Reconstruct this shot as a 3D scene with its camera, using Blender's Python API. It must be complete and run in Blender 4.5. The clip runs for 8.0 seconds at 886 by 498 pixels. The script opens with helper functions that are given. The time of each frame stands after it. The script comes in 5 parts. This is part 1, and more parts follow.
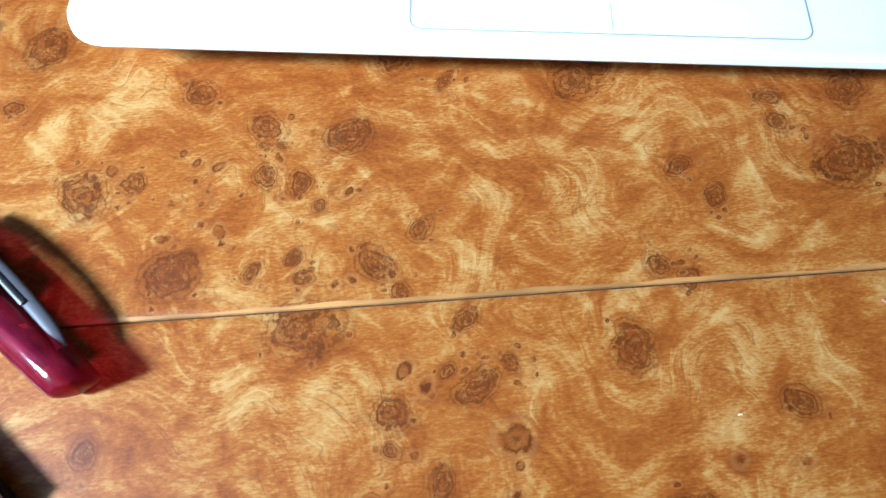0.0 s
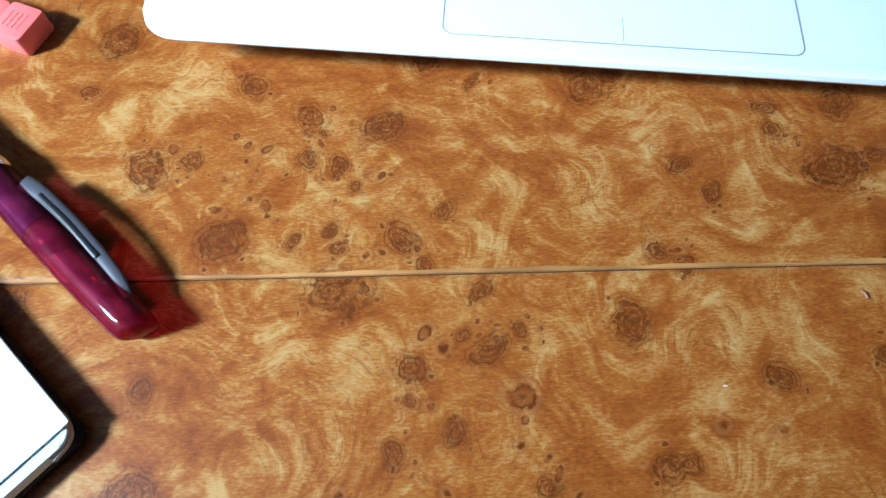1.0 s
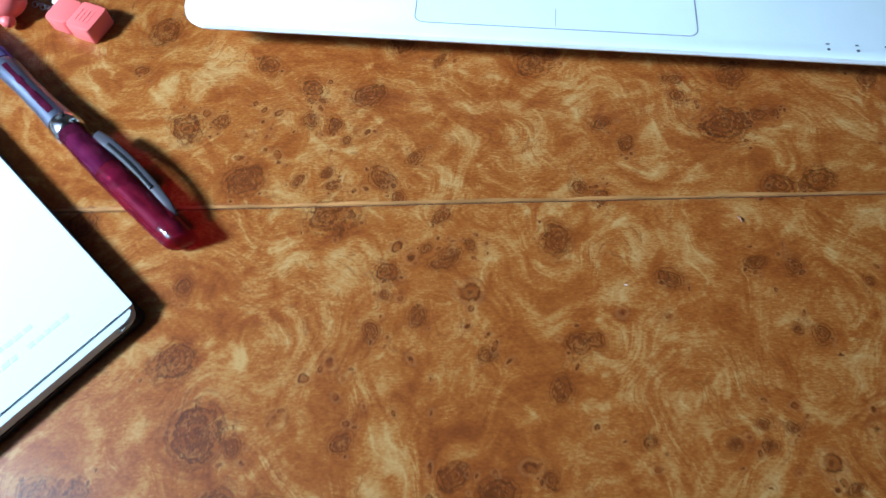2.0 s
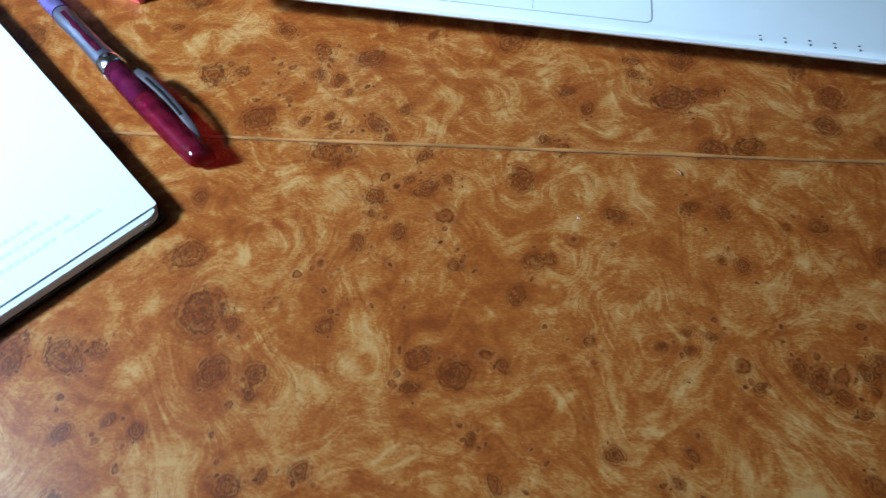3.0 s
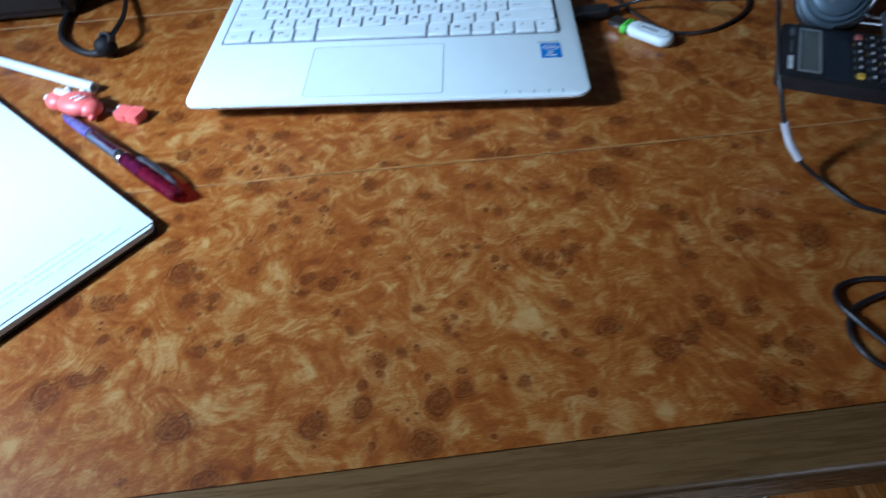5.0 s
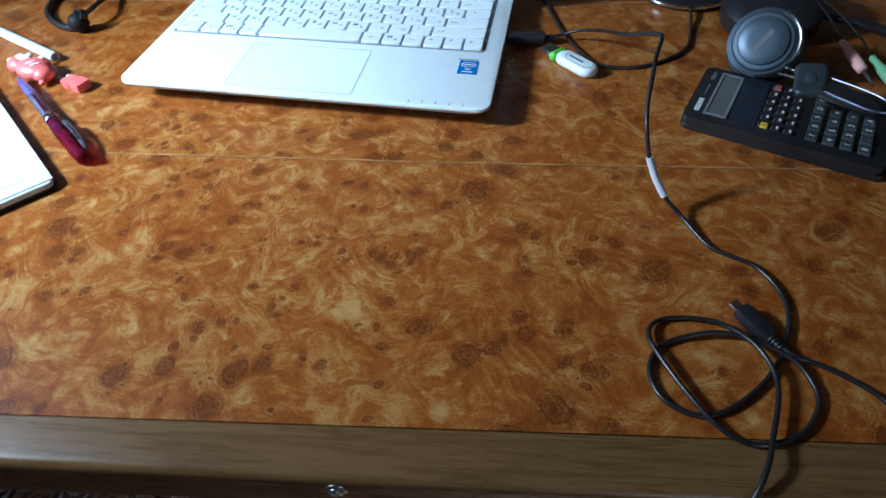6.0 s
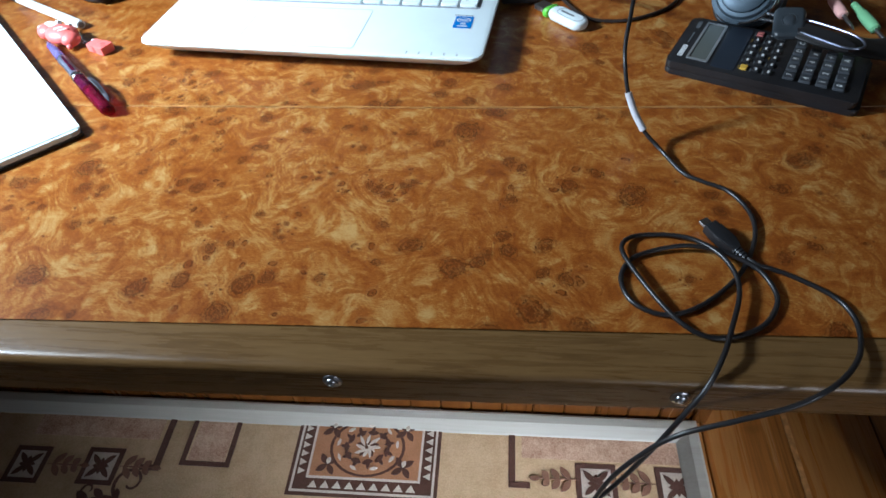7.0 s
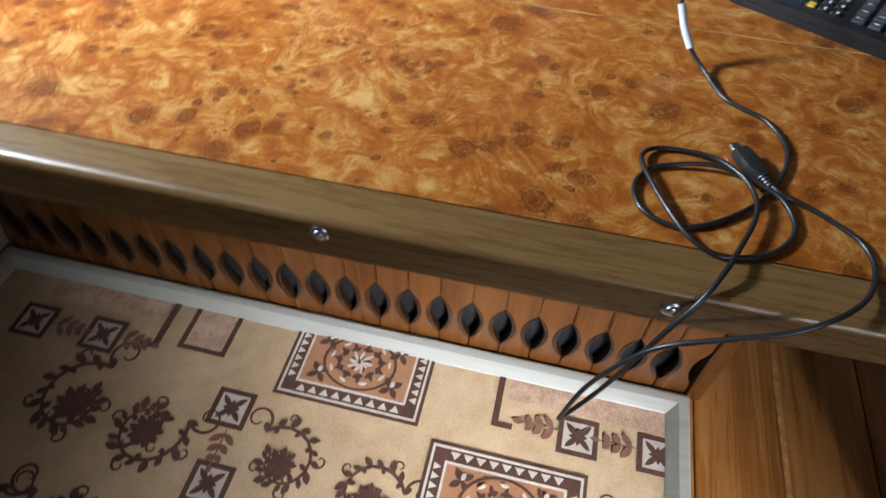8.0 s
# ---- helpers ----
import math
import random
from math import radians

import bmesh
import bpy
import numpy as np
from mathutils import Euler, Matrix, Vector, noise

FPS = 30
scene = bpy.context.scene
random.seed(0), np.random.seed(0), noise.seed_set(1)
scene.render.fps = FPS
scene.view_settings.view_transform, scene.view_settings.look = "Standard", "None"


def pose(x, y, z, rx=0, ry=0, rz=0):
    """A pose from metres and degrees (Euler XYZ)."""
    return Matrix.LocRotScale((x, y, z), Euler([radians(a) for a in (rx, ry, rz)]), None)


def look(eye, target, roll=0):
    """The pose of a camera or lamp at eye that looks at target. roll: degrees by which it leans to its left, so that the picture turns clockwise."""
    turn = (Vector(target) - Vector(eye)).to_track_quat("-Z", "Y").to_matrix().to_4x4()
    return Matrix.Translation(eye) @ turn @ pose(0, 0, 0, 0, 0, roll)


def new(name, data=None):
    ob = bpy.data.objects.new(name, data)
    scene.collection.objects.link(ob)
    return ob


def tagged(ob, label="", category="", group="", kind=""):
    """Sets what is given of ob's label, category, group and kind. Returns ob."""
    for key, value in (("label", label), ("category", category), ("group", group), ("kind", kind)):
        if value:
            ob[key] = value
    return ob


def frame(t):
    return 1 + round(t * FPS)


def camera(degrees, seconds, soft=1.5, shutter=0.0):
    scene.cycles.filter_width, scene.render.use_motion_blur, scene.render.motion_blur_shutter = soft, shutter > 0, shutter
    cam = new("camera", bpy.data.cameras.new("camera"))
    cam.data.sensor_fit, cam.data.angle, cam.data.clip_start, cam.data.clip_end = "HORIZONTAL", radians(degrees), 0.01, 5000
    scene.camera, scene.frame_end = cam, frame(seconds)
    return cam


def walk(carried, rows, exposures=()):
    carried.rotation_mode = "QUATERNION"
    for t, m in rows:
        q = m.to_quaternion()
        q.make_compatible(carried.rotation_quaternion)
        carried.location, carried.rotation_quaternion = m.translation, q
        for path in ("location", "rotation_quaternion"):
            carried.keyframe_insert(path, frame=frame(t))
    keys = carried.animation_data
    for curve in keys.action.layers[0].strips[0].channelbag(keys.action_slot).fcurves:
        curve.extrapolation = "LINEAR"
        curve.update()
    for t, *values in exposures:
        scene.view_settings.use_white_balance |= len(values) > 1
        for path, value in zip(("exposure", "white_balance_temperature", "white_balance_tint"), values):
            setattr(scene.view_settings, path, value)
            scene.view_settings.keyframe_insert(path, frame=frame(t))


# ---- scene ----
cam = camera(70.8, 8.0, shutter=0.35)
PATH = [
    (0, (-0.065, 0.191, 0.897), (0.035, 0.925, -0.961), 2.6),
    (0.5, (-0.063, 0.181, 0.902), (0.015, 0.951, -0.943), 2.7),
    (1, (-0.068, 0.174, 0.91), (-0.013, 0.967, -0.925), 1.6),
    (1.5, (-0.059, 0.158, 0.924), (-0.03, 0.974, -0.902), -1.8),
    (1.7, (-0.056, 0.146, 0.935), (-0.047, 0.962, -0.891), -2.6),
    (3, (-0.047, 0.073, 0.958), (-0.032, 1.032, -0.797), 2.3),
    (3.5, (-0.026, 0.039, 0.972), (-0.031, 1.087, -0.732), 2.8),
    (4, (-0.022, 0.004, 0.985), (-0.004, 1.171, -0.639), 1.5),
    (4.5, (-0.023, -0.044, 1.012), (0.016, 1.19, -0.562), -0.4),
    (5, (0.02, -0.097, 1.04), (0.072, 1.215, -0.468), -4.4),
    (5.2, (0.047, -0.104, 1.048), (0.138, 1.245, -0.426), -4.0),
    (6.3, (0.166, -0.128, 1.032), (-0.035, 1.235, -0.417), -3.1),
    (6.5, (0.17, -0.135, 1.034), (-0.05, 1.227, -0.414), -4.8),
    (7, (0.169, -0.173, 1.026), (-0.014, 1.185, -0.431), -4.5),
    (7.5, (0.186, -0.176, 0.994), (0.013, 1.157, -0.487), -1.3),
    (8, (0.186, -0.196, 0.987), (-0.065, 1.046, -0.56), 2.5),
]
walk(cam, [(t, look(eye, target, roll)) for t, eye, target, roll in PATH],
     exposures=[(0.0, 0.50, 5080, 10), (1.0, 0.14, 5080, 10), (1.7, -0.05, 4920, 10), (3.0, -0.27, 5050, 12), (4.5, -0.30, 4900, 13), (5.2, -0.34, 4850, 12), (6.3, 0.24, 5240, 11), (7.0, 0.46, 5540, 11), (7.5, 0.62, 5700, 11), (8.0, 1.05, 5780, 11)])

# ---- world and light ----
world = bpy.data.worlds.new("sky")
scene.world = world
world.use_nodes = True
_bg = world.node_tree.nodes["Background"]
_sky = world.node_tree.nodes.new("ShaderNodeTexSky")
_sky.sky_type = "NISHITA"
_sky.sun_disc = False
_sky.sun_elevation, _sky.sun_rotation = radians(32), radians(253)
_bg.inputs[1].default_value = 0.075
world.node_tree.links.new(_sky.outputs[0], _bg.inputs[0])


def area_lamp(name, eye, target, size_x, size_y, power, colour):
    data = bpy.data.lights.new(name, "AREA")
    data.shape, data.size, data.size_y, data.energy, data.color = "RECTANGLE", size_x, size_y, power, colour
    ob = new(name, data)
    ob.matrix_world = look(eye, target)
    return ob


# Stands for the light from the left; lamp and its window are unseen, added.
area_lamp("key_lamp_west", (-0.785, 0.07, 1.30), (-0.08, 0.29, 0.75), 0.10, 0.13, 2.75, (0.89, 1.0, 1.0)).data.spread = radians(64)
# Soft fill lamp added in the west opening to lift the left shadows.
area_lamp("fill_lamp_west", (-0.83, 0.12, 1.45), (0.2, 0.25, 0.75), 0.5, 0.8, 1.2, (0.86, 0.95, 1.0))
# Unseen narrow beam added to light the middle of the rug.
area_lamp("rug_beam_south", (1.30, -1.75, 1.25), (0.17, 0.21, 0.0), 0.4, 0.4, 2.3, (1.0, 0.97, 0.92)).data.spread = radians(25)
# Unseen soft fill lamp added from the south for the front rail.
area_lamp("fill_lamp_south", (1.25, -2.10, 1.05), (0.6, 0.0, 0.50), 0.9, 0.6, 1.2, (1.0, 0.96, 0.90)).data.spread = radians(100)

# ---- materials ----
TOP = 0.75


class Mat:
    """A node material with a Principled shader and short ways to add nodes."""

    def __init__(self, name, rough=0.5, metal=0.0, colour=(0.5, 0.5, 0.5), spec=0.5):
        self.m = bpy.data.materials.new(name)
        self.m.use_nodes = True
        self.t = self.m.node_tree
        self.b = self.t.nodes["Principled BSDF"]
        self.put("Base Color", (*colour, 1))
        self.put("Roughness", rough)
        self.put("Metallic", metal)
        self.put("Specular IOR Level", spec)
        self.co = self.node("ShaderNodeTexCoord").outputs["Object"]

    def node(self, kind):
        return self.t.nodes.new(kind)

    def link(self, a, b):
        self.t.links.new(a, b)

    def put(self, socket, value):
        if hasattr(value, "is_linked"):
            self.link(value, self.b.inputs[socket])
        else:
            self.b.inputs[socket].default_value = value

    def feed(self, sock, value):
        if hasattr(value, "is_linked"):
            self.link(value, sock)
        else:
            sock.default_value = value

    def math(self, op, a, b=0.0, c=0.0):
        n = self.node("ShaderNodeMath")
        n.operation = op
        for i, v in enumerate((a, b, c)):
            self.feed(n.inputs[i], v)
        return n.outputs[0]

    def scaled(self, sx, sy, sz, vec=None):
        n = self.node("ShaderNodeMapping")
        n.inputs["Scale"].default_value = (sx, sy, sz)
        self.link(vec or self.co, n.inputs["Vector"])
        return n.outputs[0]

    def noise(self, scale, detail=3.0, rough=0.55, vec=None, distort=0.0):
        n = self.node("ShaderNodeTexNoise")
        n.inputs["Scale"].default_value = scale
        n.inputs["Detail"].default_value = detail
        n.inputs["Roughness"].default_value = rough
        n.inputs["Distortion"].default_value = distort
        self.link(vec or self.co, n.inputs["Vector"])
        return n.outputs[0]

    def attr(self, name):
        n = self.node("ShaderNodeAttribute")
        n.attribute_name = name
        return n.outputs["Fac"]

    def smooth(self, v, lo, hi, a=0.0, b=1.0):
        n = self.node("ShaderNodeMapRange")
        n.interpolation_type = "SMOOTHSTEP"
        self.feed(n.inputs[0], v)
        for i, k in enumerate((lo, hi, a, b)):
            n.inputs[1 + i].default_value = k
        return n.outputs[0]

    def ramp(self, v, stops):
        n = self.node("ShaderNodeValToRGB")
        e = n.color_ramp.elements
        while len(e) < len(stops):
            e.new(0.5)
        for el, (p, c) in zip(e, stops):
            el.position, el.color = p, (*c, 1)
        self.link(v, n.inputs[0])
        return n.outputs[0]

    def mix(self, f, a, b, kind="MIX"):
        n = self.node("ShaderNodeMix")
        n.data_type, n.blend_type = "RGBA", kind
        self.feed(n.inputs[0], f)
        for i, v in ((6, a), (7, b)):
            self.feed(n.inputs[i], (*v, 1) if isinstance(v, tuple) else v)
        return n.outputs[2]

    def bump(self, h, strength, dist=0.001):
        n = self.node("ShaderNodeBump")
        n.inputs["Strength"].default_value = strength
        n.inputs["Distance"].default_value = dist
        self.link(h, n.inputs["Height"])
        self.put("Normal", n.outputs[0])
        return self

    def chance(self):
        return self.node("ShaderNodeObjectInfo").outputs["Random"]


def plastic(name, colour, rough=0.4, grain=0.06, scale=300, spec=0.5, metal=0.0):
    """Moulded plastic, paint or metal: slight mottling, fine texture, smudged gloss."""
    m = Mat(name, rough, metal, colour, spec)
    n1, n2 = m.noise(scale, 3), m.noise(scale / 14, 2)
    dark = tuple(c * (1 - 2.2 * grain) for c in colour)
    m.put("Base Color", m.mix(m.smooth(n2, 0.3, 0.75), dark, colour))
    m.put("Roughness", m.math("ADD", rough - 0.08, m.math("MULTIPLY", n2, 0.16)))
    m.bump(n1, 0.12, 0.0004)
    return m.m


def burl():
    """Glossy printed burl: flowing pale wisps, red-brown burls with worm lines, ringed eyes."""
    m = Mat("burl_laminate", 0.3, spec=0.32)
    flow, knot, eye, pale, blush = (m.attr(n) for n in ("flow", "knot", "eye", "pale", "blush"))
    sep = m.node("ShaderNodeSeparateXYZ")
    m.link(m.co, sep.inputs[0])
    x, y = sep.outputs[0], sep.outputs[1]

    def mul(a, b):
        return m.math("MULTIPLY", a, b)

    def off(v, amount, centre=0.5):
        return mul(m.math("SUBTRACT", v, centre), amount)

    def add(*vs):
        out = vs[0]
        for v in vs[1:]:
            out = m.math("ADD", out, v)
        return out

    def along(fk, pk):
        c = m.node("ShaderNodeCombineXYZ")
        m.link(mul(flow, fk), c.inputs[0])
        m.link(mul(x, pk), c.inputs[1])
        m.link(mul(y, pk), c.inputs[2])
        return c.outputs[0]

    def wobble(scale, amount):
        w = m.node("ShaderNodeTexNoise")
        w.inputs["Scale"].default_value = scale
        sc = m.node("ShaderNodeVectorMath")
        sc.operation = "SCALE"
        sc.inputs[3].default_value = amount
        ad = m.node("ShaderNodeVectorMath")
        ad.operation = "ADD"
        m.link(m.co, w.inputs["Vector"])
        m.link(w.outputs[1], sc.inputs[0])
        m.link(m.co, ad.inputs[0])
        m.link(sc.outputs[0], ad.inputs[1])
        return ad.outputs[0]

    def band(v, centre, half):
        """One at the centre value, falling to nothing at both sides."""
        return mul(m.smooth(v, centre - half, centre), m.smooth(v, centre, centre + half, 1, 0))

    cloud = m.noise(24, 3, 0.55, None, 1.2)
    patch = m.noise(42, 4, 0.6, wobble(30, 0.024), 1.8)
    streak = m.noise(1.0, 3, 0.55, along(150, 36), 0.7)
    wisp = m.noise(1.0, 4, 0.65, along(760, 95), 0.6)
    speck = m.noise(1500, 3, 0.7, m.scaled(0.40, 1.3, 1))
    fibre = m.noise(900, 2, 0.6, m.scaled(0.18, 1.0, 1, wobble(90, 0.004)))
    fleck = m.noise(340, 3, 0.6, wobble(150, 0.004), 0.8)
    t = add(mul(streak, 0.42), mul(patch, 0.52), 0.020)
    t = add(t, mul(off(wisp, 0.28), m.smooth(cloud, 0.44, 0.66, 0.16, 1.0)), off(speck, 0.46), off(fibre, 0.16))
    t = add(t, mul(mul(pale, m.smooth(streak, 0.36, 0.60, 0.35, 1.0)), 0.15))
    ridge = mul(band(m.noise(1.0, 2, 0.5, along(115, 26), 0.5), 0.52, 0.030), m.smooth(patch, 0.44, 0.58))
    t = add(t, mul(ridge, 0.085))
    t = m.math("SUBTRACT", t, mul(blush, 0.045))
    base = m.ramp(t, [(0.30, (0.158, 0.038, 0.006)), (0.42, (0.236, 0.063, 0.008)), (0.50, (0.288, 0.094, 0.014)),
                      (0.58, (0.350, 0.152, 0.034)), (0.70, (0.425, 0.240, 0.075))])
    # red-brown blush round each burl, uneven at its border
    soft = m.smooth(add(blush, off(m.noise(75, 4, 0.65, None, 1.5), 1.0), off(fleck, 0.30)), 0.16, 0.86)
    base = m.mix(mul(soft, 0.58), base, (0.160, 0.038, 0.005))
    # the burl itself: broken dark rim, worm lines dark and pale inside
    body = add(knot, off(fleck, 0.75), off(m.noise(130, 3, 0.6, None, 1.0), 1.0))
    inside = m.smooth(body, -0.05, 0.35)
    curl = m.noise(420, 2, 0.5, wobble(240, 0.005), 1.4)
    worm = mul(band(curl, 0.50, 0.045), inside)
    glint = mul(band(curl, 0.60, 0.05), inside)
    rim = mul(band(body, 0.08, 0.14), m.smooth(m.noise(230, 2, 0.5), 0.40, 0.54))
    base = m.mix(mul(inside, 0.26), base, (0.140, 0.032, 0.005))
    base = m.mix(mul(glint, 0.34), base, (0.400, 0.180, 0.048))
    base = m.mix(mul(worm, 0.80), base, (0.080, 0.020, 0.003))
    base = m.mix(mul(rim, 0.95), base, (0.082, 0.021, 0.003))
    base = m.mix(mul(mul(m.smooth(fleck, 0.50, 0.64), m.smooth(body, 0.20, 0.55)), 0.60), base, (0.078, 0.019, 0.003))
    # growth rings across each burl, and thin dark veins that follow the flow
    grown = m.smooth(m.math("SINE", add(mul(knot, 17), mul(fleck, 13), mul(m.noise(90, 2, 0.5), 9))), 0.25, 0.95)
    base = m.mix(mul(mul(grown, m.smooth(knot, -0.70, 0.05)), 0.62), base, (0.080, 0.019, 0.003))
    vein = mul(band(m.noise(1.0, 2, 0.5, along(330, 48), 0.4), 0.50, 0.020), m.smooth(cloud, 0.40, 0.60))
    base = m.mix(mul(vein, 0.46), base, (0.140, 0.036, 0.006))
    # ripples of fine lines round the burls
    ripple = m.math("SINE", add(mul(blush, 30), mul(m.noise(45, 3, 0.6), 9)))
    lines = mul(mul(m.smooth(ripple, 0.35, 1.0), m.smooth(blush, 0.06, 0.35)), m.smooth(fleck, 0.40, 0.58))
    base = m.mix(mul(lines, 0.36), base, (0.130, 0.034, 0.007))
    # eyes: pale halo, broken dark ring, brown or dark heart
    lid = add(eye, off(m.noise(520, 3, 0.6, wobble(400, 0.003)), 0.62))
    base = m.mix(mul(mul(m.smooth(eye, 0.03, 0.20), m.smooth(eye, 0.20, 0.42, 1, 0)), 0.13), base, (0.490, 0.260, 0.085))
    base = m.mix(mul(m.smooth(lid, 0.34, 0.60), 0.50), base, (0.150, 0.036, 0.006))
    base = m.mix(mul(mul(band(lid, 0.52, 0.20), m.smooth(m.noise(300, 2, 0.5), 0.40, 0.56, 0.2, 1.0)), 0.85), base, (0.062, 0.015, 0.003))
    base = m.mix(mul(mul(m.smooth(lid, 0.86, 1.02), m.smooth(m.noise(110, 1, 0.5), 0.45, 0.55)), 0.60), base, (0.066, 0.016, 0.003))
    m.put("Base Color", base)
    m.put("Roughness", add(0.25, mul(cloud, 0.12), mul(speck, 0.06)))
    m.bump(add(speck, mul(wisp, 0.6)), 0.12, 0.0003)
    return m.m


def grain_wood(name, dark, mid, light, along="x", rough=0.4, scale=1.0, knots=0.0, short=1.0):
    """Straight-grained wood or veneer; the fibres run along one axis."""
    m = Mat(name, rough)
    k = (2.5 * short, 70, 70) if along == "x" else (70, 2.5, 70) if along == "y" else (70, 70, 2.5)
    shift = m.node("ShaderNodeVectorMath")
    shift.operation = "ADD"
    m.link(m.co, shift.inputs[0])
    m.link(m.math("MULTIPLY", m.chance(), 7.0), shift.inputs[1])
    v = m.scaled(*(c * scale for c in k), shift.outputs[0])
    a = m.noise(1.0, 5, 0.6, v, 0.7)
    b = m.noise(6.0, 3, 0.6, v, 0.2)
    big = m.noise(7.0, 2, 0.5, shift.outputs[0])
    t = m.math("ADD", m.math("MULTIPLY", a, 0.62), m.math("ADD", m.math("MULTIPLY", b, 0.28), m.math("MULTIPLY", big, 0.12)))
    col = m.ramp(t, [(0.36, dark), (0.50, mid), (0.66, light)])
    if knots:
        col = m.mix(m.smooth(m.noise(9, 2, 0.5, shift.outputs[0]), 0.70, 0.78, 0, knots), col, dark)
    m.put("Base Color", col)
    m.put("Roughness", m.math("ADD", rough - 0.06, m.math("MULTIPLY", a, 0.14)))
    m.bump(b, 0.25, 0.0004)
    return m.m


def tinted(name, colour, clear, rough=0.08):
    """Clear coloured plastic: part of the light goes through, tinted."""
    m = Mat(name, rough, 0, colour)
    m.put("Coat Weight", 0.6)
    tr = m.node("ShaderNodeBsdfTransparent")
    tr.inputs[0].default_value = (*(min(1, c ** 0.68 + 0.02) for c in colour), 1)
    mx = m.node("ShaderNodeMixShader")
    m.feed(mx.inputs[0], m.smooth(m.noise(160, 2), 0.3, 0.7, clear - 0.08, clear + 0.08))
    m.link(m.b.outputs[0], mx.inputs[1])
    m.link(tr.outputs[0], mx.inputs[2])
    m.link(mx.outputs[0], m.t.nodes["Material Output"].inputs[0])
    m.bump(m.noise(240, 2, 0.5), 0.12, 0.0010)
    return m.m


def pile(name, colour, dark):
    m = Mat(name, 0.95, 0, colour, 0.15)
    a, b = m.noise(420, 3, 0.7), m.noise(26, 3, 0.6)
    t = m.math("ADD", m.math("MULTIPLY", a, 0.6), m.math("MULTIPLY", b, 0.4))
    m.put("Base Color", m.ramp(t, [(0.34, dark), (0.60, colour)]))
    m.put("Sheen Weight", 0.15)
    m.bump(a, 0.8, 0.002)
    return m.m


BURL = burl()
VENEER = grain_wood("walnut_veneer", (0.092, 0.046, 0.015), (0.140, 0.075, 0.025), (0.180, 0.102, 0.037), "x", 0.27, 4.2, short=1.7)
LEG_WOOD = grain_wood("dark_leg_wood", (0.05, 0.024, 0.010), (0.10, 0.05, 0.02), (0.16, 0.085, 0.035), "z", 0.45)
BOARD = grain_wood("varnished_floor_board", (0.130, 0.045, 0.009), (0.300, 0.120, 0.025), (0.400, 0.185, 0.048), "y", 0.26, 0.5, 0.6)
SLAT_WOOD = grain_wood("lacquered_slat_wood", (0.058, 0.018, 0.003), (0.104, 0.036, 0.007), (0.140, 0.053, 0.011), "z", 0.24, 0.7)
CORE = plastic("chipboard_core", (0.34, 0.22, 0.12), 0.85, 0.1, 400)
EDGE_GLOW = plastic("pale_leaf_edge", (0.62, 0.31, 0.10), 0.35, 0.22, 900)
LIP = plastic("rubbed_lit_leaf_lip", (0.48, 0.225, 0.062), 0.45, 0.20, 700)
MATT_BLACK = plastic("matt_black_rubber", (0.010, 0.009, 0.010), 0.62, 0.1, 300, 0.22)
JOINT_SHADE = plastic("dark_joint_shade", (0.060, 0.022, 0.007), 0.8, 0.1, 300)
WALL = plastic("wall_paper", (0.40, 0.35, 0.28), 0.9, 0.04, 60)
CEIL = plastic("ceiling_paint", (0.62, 0.61, 0.58), 0.9, 0.02, 60)
WHITE = plastic("white_laptop_plastic", (0.75, 0.835, 0.855), 0.46, 0.012, 900)
WHITE_KEY = plastic("white_key_plastic", (0.73, 0.80, 0.82), 0.5, 0.02, 700)
KEY_WELL = plastic("grey_key_well", (0.24, 0.26, 0.28), 0.6, 0.03, 500)
GROOVE = plastic("grey_groove", (0.27, 0.29, 0.32), 0.6, 0.03, 500)
PRINT = plastic("grey_print", (0.11, 0.12, 0.13), 0.6, 0.02, 900)
STICKER = plastic("blue_sticker", (0.015, 0.16, 0.50), 0.25, 0.05, 200)
PAPER = plastic("white_paper", (0.73, 0.82, 0.84), 0.8, 0.012, 120)
PAGES = plastic("page_edges", (0.60, 0.60, 0.57), 0.85, 0.08, 900)
CYAN = plastic("pale_cyan_ink", (0.55, 0.80, 0.84), 0.8, 0.05, 200)
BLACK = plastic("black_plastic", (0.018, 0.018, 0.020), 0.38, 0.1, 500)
RUBBER = plastic("black_cable_rubber", (0.016, 0.015, 0.016), 0.34, 0.1, 300)
BROWN_CABLE = plastic("dark_brown_cable", (0.030, 0.020, 0.016), 0.36, 0.1, 300)
SCREEN = plastic("dark_glossy_screen", (0.012, 0.013, 0.015), 0.1, 0.05, 20)
LCD = plastic("grey_green_display", (0.12, 0.13, 0.12), 0.18, 0.06, 60)
LCD_FRAME = plastic("silver_display_frame", (0.42, 0.43, 0.44), 0.35, 0.04, 400, metal=0.6)
GREY_KEY = plastic("dark_grey_keys", (0.052, 0.056, 0.064), 0.45, 0.06, 400)
BLUE_PANEL = plastic("dark_blue_panel", (0.018, 0.024, 0.036), 0.35, 0.06, 300)
INK = plastic("white_print", (0.62, 0.63, 0.63), 0.6, 0.02, 500)
YELLOW = plastic("yellow_key", (0.62, 0.38, 0.05), 0.45, 0.05, 300)
OCHRE = plastic("dull_ochre_print", (0.20, 0.13, 0.03), 0.6, 0.05, 300)
ROSE = plastic("dull_red_key", (0.40, 0.12, 0.11), 0.45, 0.05, 300)
CHROME = plastic("chrome", (0.72, 0.72, 0.73), 0.16, 0.04, 120, metal=1.0)
STEEL = plastic("brushed_steel", (0.50, 0.50, 0.52), 0.3, 0.06, 300, metal=1.0)
